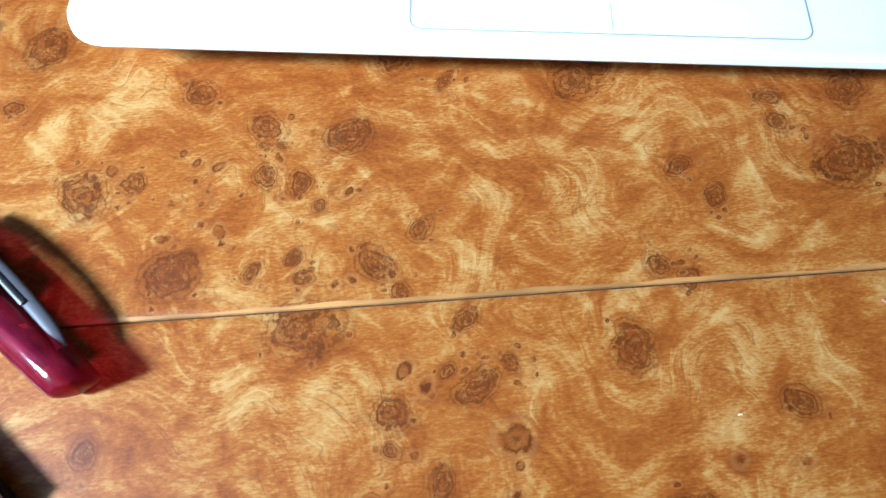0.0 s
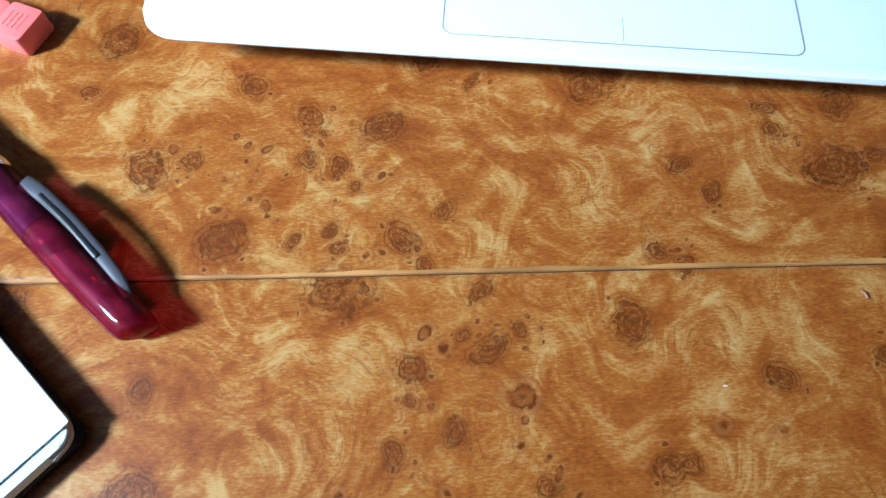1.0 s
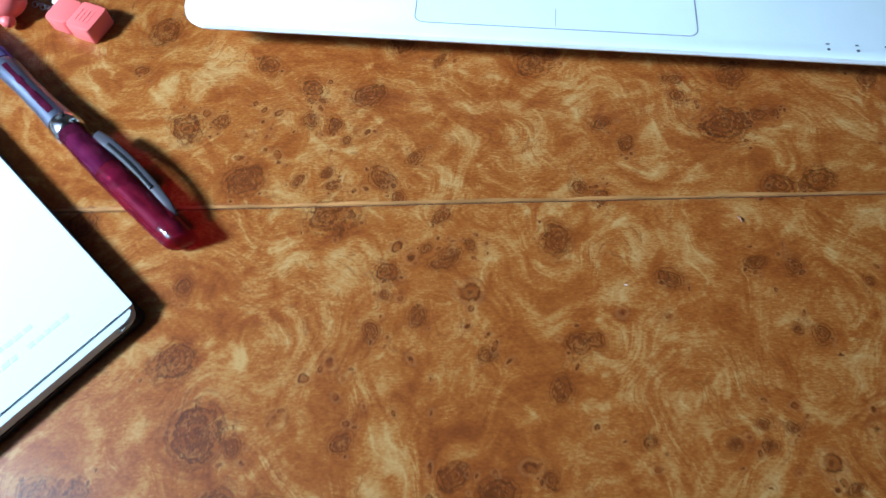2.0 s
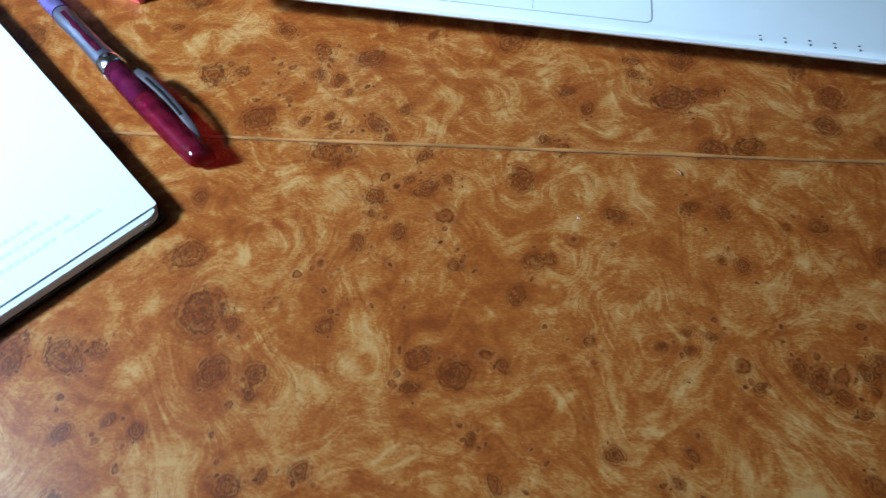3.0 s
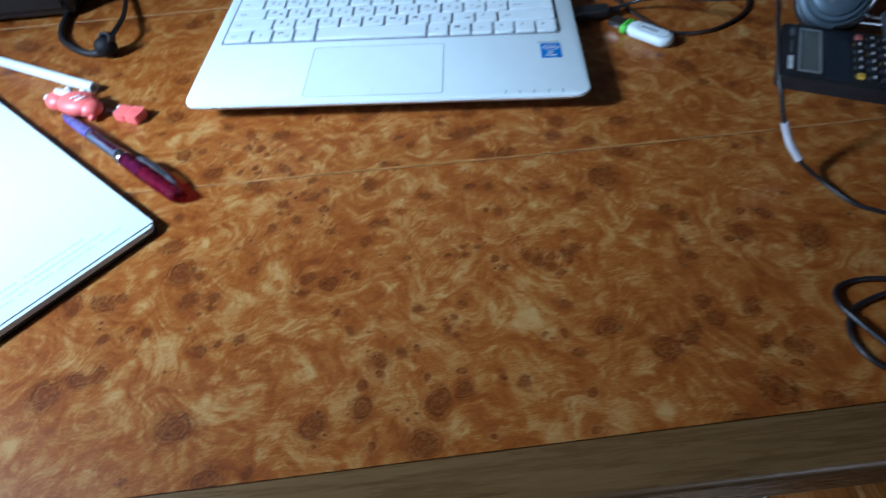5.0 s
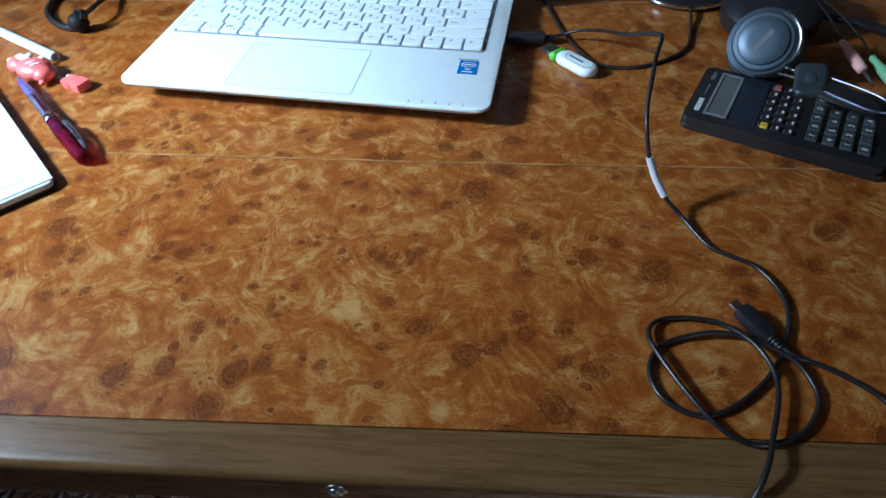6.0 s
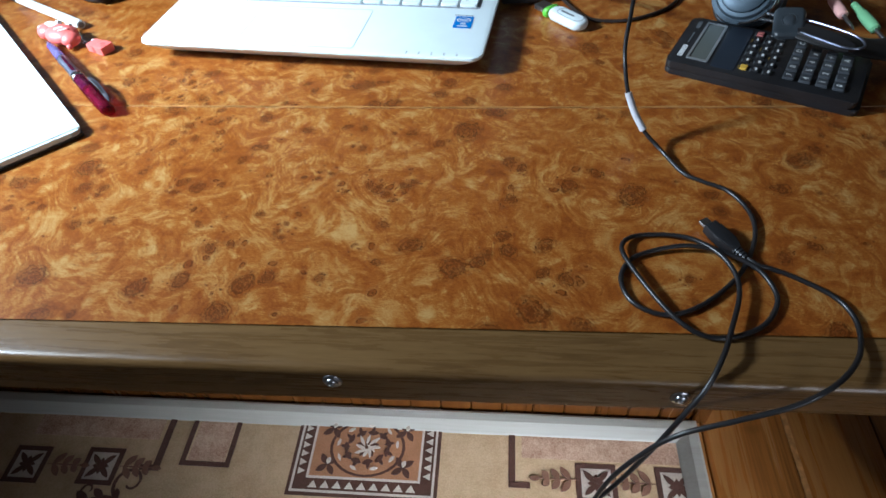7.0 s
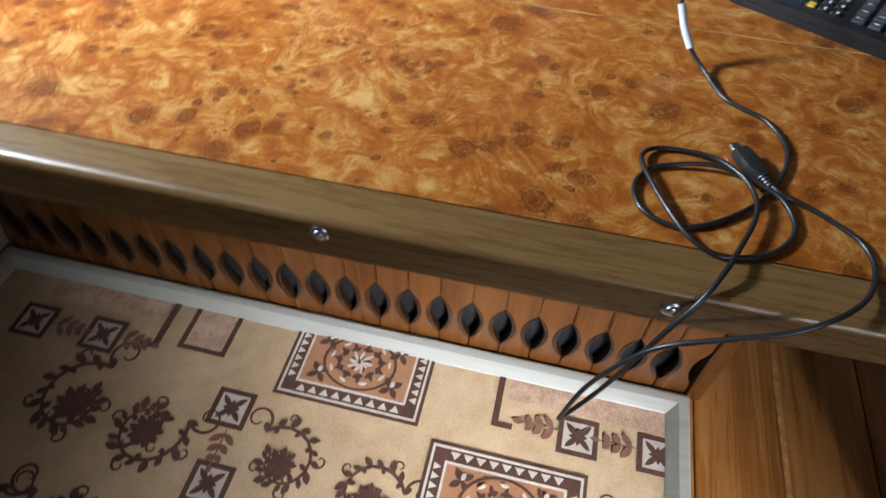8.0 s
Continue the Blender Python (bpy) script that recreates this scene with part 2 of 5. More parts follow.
BLUE_STEEL = plastic("blue_tinted_steel", (0.30, 0.33, 0.44), 0.34, 0.1, 200, metal=0.9)
GUNMETAL = plastic("blue_grey_satin", (0.082, 0.112, 0.142), 0.44, 0.06, 250, metal=0.5)
CLIP = plastic("grey_clip_metal", (0.070, 0.066, 0.078), 0.5, 0.08, 300, 0.3)
JOINT = plastic("dark_grey_satin", (0.036, 0.044, 0.052), 0.36, 0.08, 300)
LEATHERETTE = plastic("black_leatherette", (0.020, 0.019, 0.019), 0.5, 0.12, 260)
CORAL = plastic("coral_rubber", (0.88, 0.175, 0.155), 0.42, 0.04, 260)
OFFWHITE = plastic("offwhite_rubber", (0.80, 0.72, 0.70), 0.45, 0.03, 260)
GREEN = plastic("bright_green_plastic", (0.16, 0.60, 0.06), 0.35, 0.05, 300)
PALE_GREEN = plastic("pale_green_plastic", (0.22, 0.50, 0.26), 0.45, 0.05, 300)
PINK = plastic("dusty_pink_plastic", (0.76, 0.42, 0.38), 0.45, 0.05, 300)
TAPE = plastic("pale_silver_tape", (0.66, 0.67, 0.72), 0.3, 0.06, 500)
MAGENTA = tinted("clear_magenta_plastic", (0.36, 0.022, 0.060), 0.80)
MAUVE = tinted("clear_purple_plastic", (0.27, 0.030, 0.090), 0.80)
LILAC = tinted("clear_lilac_plastic", (0.30, 0.27, 0.60), 0.58)
VIOLET = plastic("violet_refill", (0.20, 0.06, 0.42), 0.25, 0.08, 200)
PILE = pile("beige_pile", (0.60, 0.45, 0.275), (0.43, 0.305, 0.165))
PILE_BROWN = pile("mid_brown_pile", (0.22, 0.115, 0.072), (0.13, 0.062, 0.038))
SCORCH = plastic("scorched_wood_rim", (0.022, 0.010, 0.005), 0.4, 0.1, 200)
PILE_DARK = pile("dark_brown_pile", (0.100, 0.047, 0.032), (0.055, 0.024, 0.016))
PILE_RUST = pile("rust_pile", (0.40, 0.20, 0.10), (0.28, 0.13, 0.06))
PILE_WHITE = pile("white_pile", (0.60, 0.55, 0.48), (0.42, 0.36, 0.30))
TRIM_PAINT = grain_wood("worn_white_painted_trim", (0.29, 0.29, 0.255), (0.335, 0.335, 0.30), (0.37, 0.37, 0.335), "x", 0.45, 0.6)
PILE_SPECK = pile("speckled_rust_pile", (0.58, 0.42, 0.30), (0.24, 0.11, 0.06))


# ---- mesh helpers ----
def finish(name, bm, material, smooth=False):
    me = bpy.data.meshes.new(name)
    bmesh.ops.recalc_face_normals(bm, faces=bm.faces)
    bm.to_mesh(me)
    bm.free()
    for mt in (material if isinstance(material, (list, tuple)) else [material]):
        me.materials.append(mt)
    if smooth:
        me.shade_smooth()
        me.set_sharp_from_angle(angle=radians(38))
    return me


def part(name, bm, material, parent, label="", smooth=True, at=None):
    ob = new(name, finish(name, bm, material, smooth))
    ob.parent = parent
    if at is not None:
        ob.matrix_local = at
    return tagged(ob, label)


def shared(name, me, parent, at):
    ob = new(name, me)
    ob.parent = parent
    ob.matrix_local = at
    return ob


def thing(name, label, category, at=None, group="", kind=""):
    ob = new(name)
    ob.empty_display_size = 0.02
    if at is not None:
        ob.matrix_world = at
    return tagged(ob, label, category, group, kind)


def box(x0, y0, z0, x1, y1, z1, bevel=0.0, seg=2, bm=None):
    own = bmesh.new()
    m = Matrix.Translation(((x0 + x1) / 2, (y0 + y1) / 2, (z0 + z1) / 2)) @ Matrix.Diagonal((x1 - x0, y1 - y0, z1 - z0, 1))
    bmesh.ops.create_cube(own, size=1, matrix=m)
    if bevel:
        bmesh.ops.bevel(own, geom=own.edges[:], offset=bevel, segments=seg, affect="EDGES", profile=0.6)
    return join(bm, own)


def join(bm, own):
    if bm is None:
        return own
    me = bpy.data.meshes.new("tmp")
    own.to_mesh(me)
    own.free()
    bm.from_mesh(me)
    bpy.data.meshes.remove(me)
    return bm


def moved(bm, m):
    bmesh.ops.transform(bm, matrix=m, verts=bm.verts)
    return bm


def prism(pts, z0, z1, bevel=0.0, bm=None, seg=2):
    """An upright prism over a plan outline, with softened rims."""
    own = bmesh.new()
    lo = [own.verts.new((x, y, z0)) for x, y in pts]
    hi = [own.verts.new((x, y, z1)) for x, y in pts]
    n = len(pts)
    own.faces.new(lo[::-1])
    own.faces.new(hi)
    for i in range(n):
        own.faces.new((lo[i], lo[(i + 1) % n], hi[(i + 1) % n], hi[i]))
    if bevel:
        rims = [e for e in own.edges if abs(e.verts[0].co.z - e.verts[1].co.z) < 1e-9]
        bmesh.ops.bevel(own, geom=rims, offset=bevel, segments=seg, affect="EDGES", profile=0.6)
    return join(bm, own)


def rounded(x0, y0, x1, y1, r, n=6):
    out = []
    for cx, cy, a in ((x1 - r, y1 - r, 0), (x0 + r, y1 - r, 90), (x0 + r, y0 + r, 180), (x1 - r, y0 + r, 270)):
        for i in range(n + 1):
            w = radians(a + 90 * i / n)
            out.append((cx + r * math.cos(w), cy + r * math.sin(w)))
    return out


def frame_strip(x0, y0, x1, y1, r, w, z0, z1, bm=None):
    """A thin rounded frame: outline minus the same outline inset by w."""
    own = bmesh.new()
    a, b = rounded(x0, y0, x1, y1, r), rounded(x0 + w, y0 + w, x1 - w, y1 - w, max(r - w, r * 0.3))
    rows = [[own.verts.new((x, y, z)) for x, y in p] for p, z in ((a, z0), (a, z1), (b, z1), (b, z0))]
    n = len(a)
    for k in range(4):
        p, q = rows[k], rows[(k + 1) % 4]
        for i in range(n):
            own.faces.new((p[i], p[(i + 1) % n], q[(i + 1) % n], q[i]))
    return join(bm, own)


def loft(rows, bm=None):
    """A closed body through stacked outlines (points, height)."""
    own = bmesh.new()
    vs = [[own.verts.new((x, y, z)) for x, y in pts] for pts, z in rows]
    n = len(vs[0])
    for a, b in zip(vs, vs[1:]):
        for i in range(n):
            own.faces.new((a[i], a[(i + 1) % n], b[(i + 1) % n], b[i]))
    own.faces.new(vs[0][::-1])
    own.faces.new(vs[-1])
    return join(bm, own)


def lathe(profile, n=28, bm=None):
    """Turn (radius, height) pairs about z; ends are capped."""
    own = bmesh.new()
    rows = [[own.verts.new((r * math.cos(2 * math.pi * i / n), r * math.sin(2 * math.pi * i / n), z)) for i in range(n)] for r, z in profile]
    for p, q in zip(rows, rows[1:]):
        for i in range(n):
            own.faces.new((p[i], p[(i + 1) % n], q[(i + 1) % n], q[i]))
    own.faces.new(rows[0][::-1])
    own.faces.new(rows[-1])
    return join(bm, own)


def glide(pts, steps):
    """Catmull-Rom points through the given ones."""
    p = [Vector(q) for q in pts]
    p = [p[0] * 2 - p[1]] + p + [p[-1] * 2 - p[-2]]
    out = []
    for i in range(1, len(p) - 2):
        for s in range(steps):
            t = s / steps
            a, b, c, d = p[i - 1:i + 3]
            out.append(0.5 * (2 * b + (c - a) * t + (2 * a - 5 * b + 4 * c - d) * t * t + (3 * b - a - 3 * c + d) * t ** 3))
    return out + [p[-2]]


def tube(pts, r, steps=6, seg=10, bm=None, flat=1.0):
    """A cable or wire through points; r may vary from start to end."""
    own = bmesh.new()
    q = glide(pts, steps) if steps > 1 else [Vector(a) for a in pts]
    side, rows = None, []
    for i, c in enumerate(q):
        d = (q[min(i + 1, len(q) - 1)] - q[max(i - 1, 0)]).normalized()
        up = Vector((0, 0, 1)) if side is None else side.cross(d)
        if side is None and abs(d.z) > 0.95:
            up = Vector((0, 1, 0))
        side = d.cross(up).normalized() if side is None else (side - d * side.dot(d)).normalized()
        u = side.cross(d)
        rad = r if not isinstance(r, tuple) else r[0] + (r[1] - r[0]) * i / (len(q) - 1)
        rows.append([own.verts.new(c + side * rad * math.cos(2 * math.pi * k / seg) + u * rad * flat * math.sin(2 * math.pi * k / seg)) for k in range(seg)])
    for a, b in zip(rows, rows[1:]):
        for k in range(seg):
            own.faces.new((a[k], a[(k + 1) % seg], b[(k + 1) % seg], b[k]))
    own.faces.new(rows[0][::-1])
    own.faces.new(rows[-1])
    return join(bm, own)


def ball(c, r, sx=1, sy=1, sz=1, bm=None, turn=0):
    own = bmesh.new()
    bmesh.ops.create_uvsphere(own, u_segments=18, v_segments=12, radius=r, matrix=Matrix.Translation(c) @ pose(0, 0, 0, 0, 0, turn) @ Matrix.Diagonal((sx, sy, sz, 1)))
    return join(bm, own)


def letters(text, size, material, parent, at, name="print", bold=0.0):
    cu = bpy.data.curves.new("tmp", "FONT")
    cu.body, cu.size, cu.extrude, cu.offset = text, size, 0.00008, bold
    cu.align_x, cu.align_y = "CENTER", "CENTER"
    cu.resolution_u = 2
    ob = bpy.data.objects.new("tmp", cu)
    scene.collection.objects.link(ob)
    me = bpy.data.meshes.new_from_object(ob.evaluated_get(bpy.context.evaluated_depsgraph_get()))
    bpy.data.objects.remove(ob)
    me.materials.clear()
    me.materials.append(material)
    out = new(name, me)
    out.parent, out.matrix_local = parent, at
    return out


# ---- the room ----
def slab(name, label, material, x0, y0, z0, x1, y1, z1):
    ob = new(name, finish(name, box(x0, y0, z0, x1, y1, z1), material))
    return tagged(ob, label, name.split("_")[0], kind="structure")


# Walls, ceiling and windows are unseen, added to close the room and carry lamps.
XW, XE, YS, YN, HIGH = -0.815, 2.3, -2.2, 1.0, 2.5
slab("wall_north", "plain pale papered wall behind the table", WALL, XW - 0.1, YN, 0, XE + 0.1, YN + 0.1, HIGH)
slab("wall_east", "plain pale papered wall", WALL, XE, YS, 0, XE + 0.1, YN, HIGH)


def wall_with_opening(name, along_y, at, a0, a1, o0, o1, s0, s1, thick):
    """A wall with one opening added for a lamp, in four butted pieces of one mesh."""
    bm = bmesh.new()
    for p0, p1, z0, z1 in ((a0, o0, 0, HIGH), (o1, a1, 0, HIGH), (o0, o1, 0, s0), (o0, o1, s1, HIGH)):
        if along_y:
            box(at - thick, p0, z0, at, p1, z1, bm=bm)
        else:
            box(p0, at - thick, z0, p1, at, z1, bm=bm)
    tagged(new(name, finish(name, bm, WALL)), "plain pale papered wall, unseen, with an opening added for a lamp", "wall", kind="structure")
    w = thing("added_window_1" if along_y else "added_window_2", "unseen white window frame added round a lamp opening", "window", kind="structure")
    fr = bmesh.new()
    for p0, p1, z0, z1 in ((o0, o0 + 0.05, s0, s1), (o1 - 0.05, o1, s0, s1), (o0 + 0.05, o1 - 0.05, s0, s0 + 0.05), (o0 + 0.05, o1 - 0.05, s1 - 0.05, s1)):
        if along_y:
            box(at - thick + 0.01, p0, z0, at - thick + 0.05, p1, z1, 0.004, bm=fr)
        else:
            box(p0, at - thick + 0.01, z0, p1, at - thick + 0.05, z1, 0.004, bm=fr)
    part("window_frame", fr, CEIL, w)


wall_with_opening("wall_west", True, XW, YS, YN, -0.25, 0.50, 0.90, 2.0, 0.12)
wall_with_opening("wall_south", False, YS, XW - 0.12, XE + 0.1, 0.7, 1.9, 0.85, 2.1, 0.12)
slab("ceiling", "plain white painted ceiling", CEIL, XW - 0.12, YS - 0.12, HIGH, XE + 0.1, YN + 0.1, HIGH + 0.1)


# ---- the table ----
BURLS_A = [
    (-0.101, 0.289, 5), (0.038, 0.288, 3), (0.063, 0.288, 5), (-0.080, 0.285, 5), (0.114, 0.284, 4), (-0.103, 0.283, 2), (-0.097, 0.282, 2), (0.039, 0.279, 3),
    (-0.136, 0.275, 3), (-0.102, 0.273, 3), (-0.149, 0.272, 6), (-0.093, 0.271, 3), (0.068, 0.270, 3), (0.074, 0.270, 2), (0.008, 0.269, 3), (0.126, 0.269, 6),
    (0.055, 0.265, 8), (-0.088, 0.264, 2), (0.170, 0.261, 5), (0.017, 0.259, 3), (-0.061, 0.254, 3), (0.120, 0.251, 5), (-0.095, 0.249, 2), (-0.125, 0.248, 6),
    (-0.105, 0.248, 2), (-0.075, 0.247, 4), (-0.092, 0.244, 2), (-0.002, 0.241, 3), (0.142, 0.241, 5), (0.083, 0.240, 5), (-0.070, 0.239, 3), (0.068, 0.239, 5),
]
BURLS_B = [
    (0.077, 0.238, 2), (0.004, 0.237, 3), (-0.092, 0.231, 7), (-0.054, 0.231, 3), (0.163, 0.227, 7), (-0.014, 0.220, 5), (-0.058, 0.219, 2), (-0.045, 0.218, 2),
    (-0.052, 0.214, 4), (-0.072, 0.210, 4), (0.065, 0.208, 3), (0.052, 0.207, 3), (-0.142, 0.206, 3), (0.022, 0.205, 3), (0.144, 0.203, 9), (-0.072, 0.201, 2),
    (0.103, 0.201, 4), (0.089, 0.200, 2), (-0.063, 0.194, 3), (-0.079, 0.189, 3), (0.124, 0.187, 4), (0.061, 0.185, 2), (-0.006, 0.182, 3), (0.069, 0.182, 3),
    (-0.141, 0.181, 6), (-0.011, 0.181, 4), (-0.040, 0.181, 3), (0.372, 0.173, 6), (-0.018, 0.168, 4), (0.174, 0.168, 5), (0.184, 0.160, 4), (-0.131, 0.158, 8),
]
BURLS_C = [
    (0.043, 0.157, 2), (0.232, 0.157, 4), (0.050, 0.155, 2), (-0.119, 0.154, 3), (-0.087, 0.154, 3), (0.006, 0.152, 2), (0.033, 0.151, 2), (0.044, 0.150, 2),
    (-0.163, 0.144, 3), (-0.052, 0.144, 4), (0.110, 0.144, 4), (0.079, 0.143, 3), (0.213, 0.143, 6), (-0.174, 0.142, 6), (0.104, 0.142, 3), (0.347, 0.142, 5),
    (-0.024, 0.141, 3), (0.260, 0.140, 4), (-0.169, 0.139, 3), (0.087, 0.139, 5), (-0.108, 0.137, 4), (-0.040, 0.137, 5), (0.105, 0.137, 2), (-0.122, 0.136, 5),
    (0.065, 0.136, 2), (0.252, 0.135, 8), (0.303, 0.135, 4), (-0.056, 0.133, 3), (0.093, 0.133, 3), (-0.109, 0.130, 3), (0.175, 0.129, 4), (0.098, 0.127, 3),
]
BURLS_D = [
    (0.305, 0.122, 4), (-0.154, 0.120, 2), (-0.143, 0.116, 3), (-0.035, 0.116, 2), (-0.167, 0.115, 3), (0.037, 0.113, 2), (0.013, 0.112, 3), (-0.090, 0.104, 3),
    (0.094, 0.104, 3), (0.032, 0.104, 2), (-0.102, 0.103, 2), (-0.026, 0.101, 3), (-0.112, 0.100, 4), (0.028, 0.097, 2), (0.171, 0.096, 5), (0.026, 0.094, 2),
    (-0.164, 0.092, 5), (0.031, 0.092, 2), (0.353, 0.092, 4), (-0.175, 0.090, 5), (0.196, 0.089, 5), (0.114, 0.087, 6), (0.080, 0.085, 2), (0.001, 0.084, 3),
    (0.174, 0.083, 5), (0.333, 0.083, 4), (-0.012, 0.081, 4), (0.160, 0.081, 4), (0.154, 0.074, 5), (0.095, 0.073, 3), (0.142, 0.069, 7), (0.194, 0.067, 4),
]
BURLS_E = [
    (0.277, 0.064, 3), (0.206, 0.061, 4), (0.063, 0.059, 3), (0.031, 0.058, 4), (-0.021, 0.055, 5), (-0.116, 0.055, 8), (0.018, 0.052, 7), (-0.046, 0.048, 6),
    (0.276, 0.046, 3), (0.188, 0.039, 9), (0.009, 0.032, 7), (-0.095, 0.026, 7),
]
EYES_A = [
    (-0.124, 0.282, 1.0), (-0.120, 0.279, 1.3), (-0.142, 0.279, 1.7), (-0.114, 0.277, 1.5), (-0.101, 0.275, 0.9), (0.055, 0.274, 1.3), (0.046, 0.274, 1.3), (-0.119, 0.273, 0.9),
    (-0.125, 0.269, 2.2), (-0.116, 0.269, 1.1), (-0.137, 0.269, 1.3), (-0.140, 0.268, 0.7), (-0.118, 0.267, 0.7), (-0.098, 0.267, 1.1), (-0.115, 0.266, 0.9), (-0.080, 0.266, 1.3),
    (-0.077, 0.266, 1.5), (-0.120, 0.262, 1.3), (-0.115, 0.260, 1.6), (-0.094, 0.260, 1.3), (-0.129, 0.259, 1.6), (-0.114, 0.257, 1.1), (-0.111, 0.256, 0.9), (-0.072, 0.244, 0.9),
    (-0.102, 0.243, 1.0), (-0.081, 0.243, 1.2), (-0.085, 0.242, 1.1), (-0.070, 0.220, 2.1), (-0.064, 0.216, 2.1), (-0.045, 0.202, 3.2), (0.058, 0.198, 1.0), (-0.045, 0.196, 1.2),
]
EYES_B = [
    (0.005, 0.193, 2.0), (0.019, 0.192, 1.3), (-0.046, 0.190, 1.5), (-0.037, 0.183, 1.2), (-0.090, 0.180, 1.7), (-0.065, 0.179, 1.4), (-0.093, 0.178, 1.2), (-0.083, 0.178, 0.9),
    (-0.100, 0.175, 1.7), (-0.086, 0.175, 1.4), (-0.059, 0.173, 0.9), (0.254, 0.171, 2.5), (-0.089, 0.168, 1.4), (-0.080, 0.164, 1.1), (-0.105, 0.164, 1.1), (-0.059, 0.163, 0.9),
    (-0.070, 0.162, 0.9), (-0.106, 0.161, 2.1), (0.053, 0.161, 1.4), (0.220, 0.161, 2.9), (-0.108, 0.160, 0.9), (0.106, 0.160, 1.8), (-0.086, 0.159, 1.1), (0.077, 0.159, 1.4),
    (-0.008, 0.156, 1.1), (0.106, 0.155, 1.1), (0.077, 0.153, 1.8), (0.283, 0.149, 2.0), (0.087, 0.147, 1.6), (-0.060, 0.145, 1.3), (-0.029, 0.145, 2.2), (0.008, 0.144, 1.3),
]
EYES_C = [
    (0.060, 0.143, 2.7), (0.175, 0.142, 2.5), (0.095, 0.141, 3.0), (0.051, 0.140, 1.1), (0.203, 0.140, 2.8), (-0.060, 0.138, 1.3), (-0.012, 0.137, 1.3), (0.040, 0.137, 1.3),
    (-0.061, 0.134, 1.7), (-0.171, 0.126, 1.7), (-0.115, 0.125, 1.5), (0.004, 0.124, 1.2), (-0.039, 0.121, 1.5), (0.040, 0.120, 1.5), (-0.119, 0.116, 1.2), (-0.015, 0.115, 1.0),
    (0.324, 0.114, 2.5), (-0.156, 0.113, 1.6), (-0.148, 0.111, 1.2), (-0.011, 0.110, 1.2), (-0.116, 0.109, 1.0), (-0.146, 0.104, 1.4), (-0.107, 0.102, 1.4), (-0.091, 0.100, 1.2),
    (-0.017, 0.100, 1.2), (-0.009, 0.095, 1.2), (-0.127, 0.089, 1.0), (-0.121, 0.088, 0.8), (0.009, 0.085, 2.4), (0.090, 0.085, 2.4), (-0.011, 0.073, 2.7), (0.219, 0.072, 2.2),
]
EYES_D = [
    (0.032, 0.069, 2.7), (-0.021, 0.068, 3.1), (0.013, 0.068, 2.4), (0.052, 0.063, 2.0), (0.214, 0.061, 2.7), (-0.043, 0.054, 1.7), (0.203, 0.053, 2.3), (0.001, 0.051, 1.6),
    (-0.004, 0.050, 1.6), (0.006, 0.049, 1.6), (0.097, 0.048, 2.5), (0.001, 0.045, 1.3), (-0.040, 0.042, 1.6), (-0.044, 0.038, 1.3), (-0.017, 0.033, 2.6), (0.043, 0.031, 2.2),
    (0.093, 0.030, 2.3),
]
PALE_A = [
    (-0.141, 0.301, 7), (-0.158, 0.296, 4), (-0.160, 0.288, 4), (-0.095, 0.286, 3), (-0.185, 0.284, 5), (-0.002, 0.282, 5), (0.000, 0.273, 3), (0.025, 0.273, 3),
    (0.027, 0.263, 3), (-0.086, 0.259, 2), (-0.011, 0.255, 5), (-0.021, 0.254, 4), (-0.111, 0.249, 3), (-0.053, 0.246, 4), (0.039, 0.245, 4), (-0.057, 0.238, 3),
    (0.050, 0.228, 4), (0.048, 0.224, 4), (0.150, 0.220, 4), (-0.107, 0.219, 5), (-0.086, 0.214, 7), (-0.088, 0.205, 4), (0.007, 0.197, 3), (-0.003, 0.187, 2),
    (0.092, 0.183, 3), (-0.119, 0.180, 4), (-0.075, 0.169, 3), (-0.149, 0.162, 3), (-0.069, 0.149, 5), (0.150, 0.146, 5), (-0.029, 0.144, 2), (-0.077, 0.139, 6),
]
PALE_B = [
    (-0.149, 0.137, 4), (-0.082, 0.131, 5), (-0.006, 0.131, 4), (0.209, 0.126, 5), (0.077, 0.122, 6), (0.028, 0.122, 4), (-0.136, 0.121, 3), (0.328, 0.106, 5),
    (0.058, 0.105, 5), (-0.145, 0.102, 5), (0.074, 0.102, 7), (-0.092, 0.101, 2), (-0.134, 0.101, 7), (0.016, 0.100, 4), (-0.048, 0.099, 3), (0.064, 0.093, 4),
    (-0.149, 0.090, 5), (-0.052, 0.081, 5), (-0.150, 0.077, 4), (0.269, 0.072, 5), (0.204, 0.068, 8), (-0.026, 0.062, 5), (-0.099, 0.059, 9), (-0.101, 0.045, 7),
    (-0.071, 0.040, 4), (0.026, 0.039, 4), (0.283, 0.038, 3), (0.130, 0.032, 4),
]
TX0, TX1, TY1 = -0.80, 0.95, 0.78
_rng = random.Random(11)


def charted(x, y):
    """True on the part of the table whose figure is known knot by knot."""
    return (-0.18 < x < 0.22 and 0.03 < y < 0.295) or (0.2 < x < 0.36 and 0.03 < y < 0.20)


_knots = [(x, y, r / 1000) for x, y, r in BURLS_A + BURLS_B + BURLS_C + BURLS_D + BURLS_E]
_eyes = [(x, y, r / 1000) for x, y, r in EYES_A + EYES_B + EYES_C + EYES_D]
for _i in range(900):
    _x, _y, _r = _rng.uniform(TX0, TX1), _rng.uniform(0.02, TY1), _rng.choice((2, 2, 3, 3, 4, 5, 6, 8)) / 1000
    if not charted(_x, _y):
        _knots.append((_x, _y, _r))
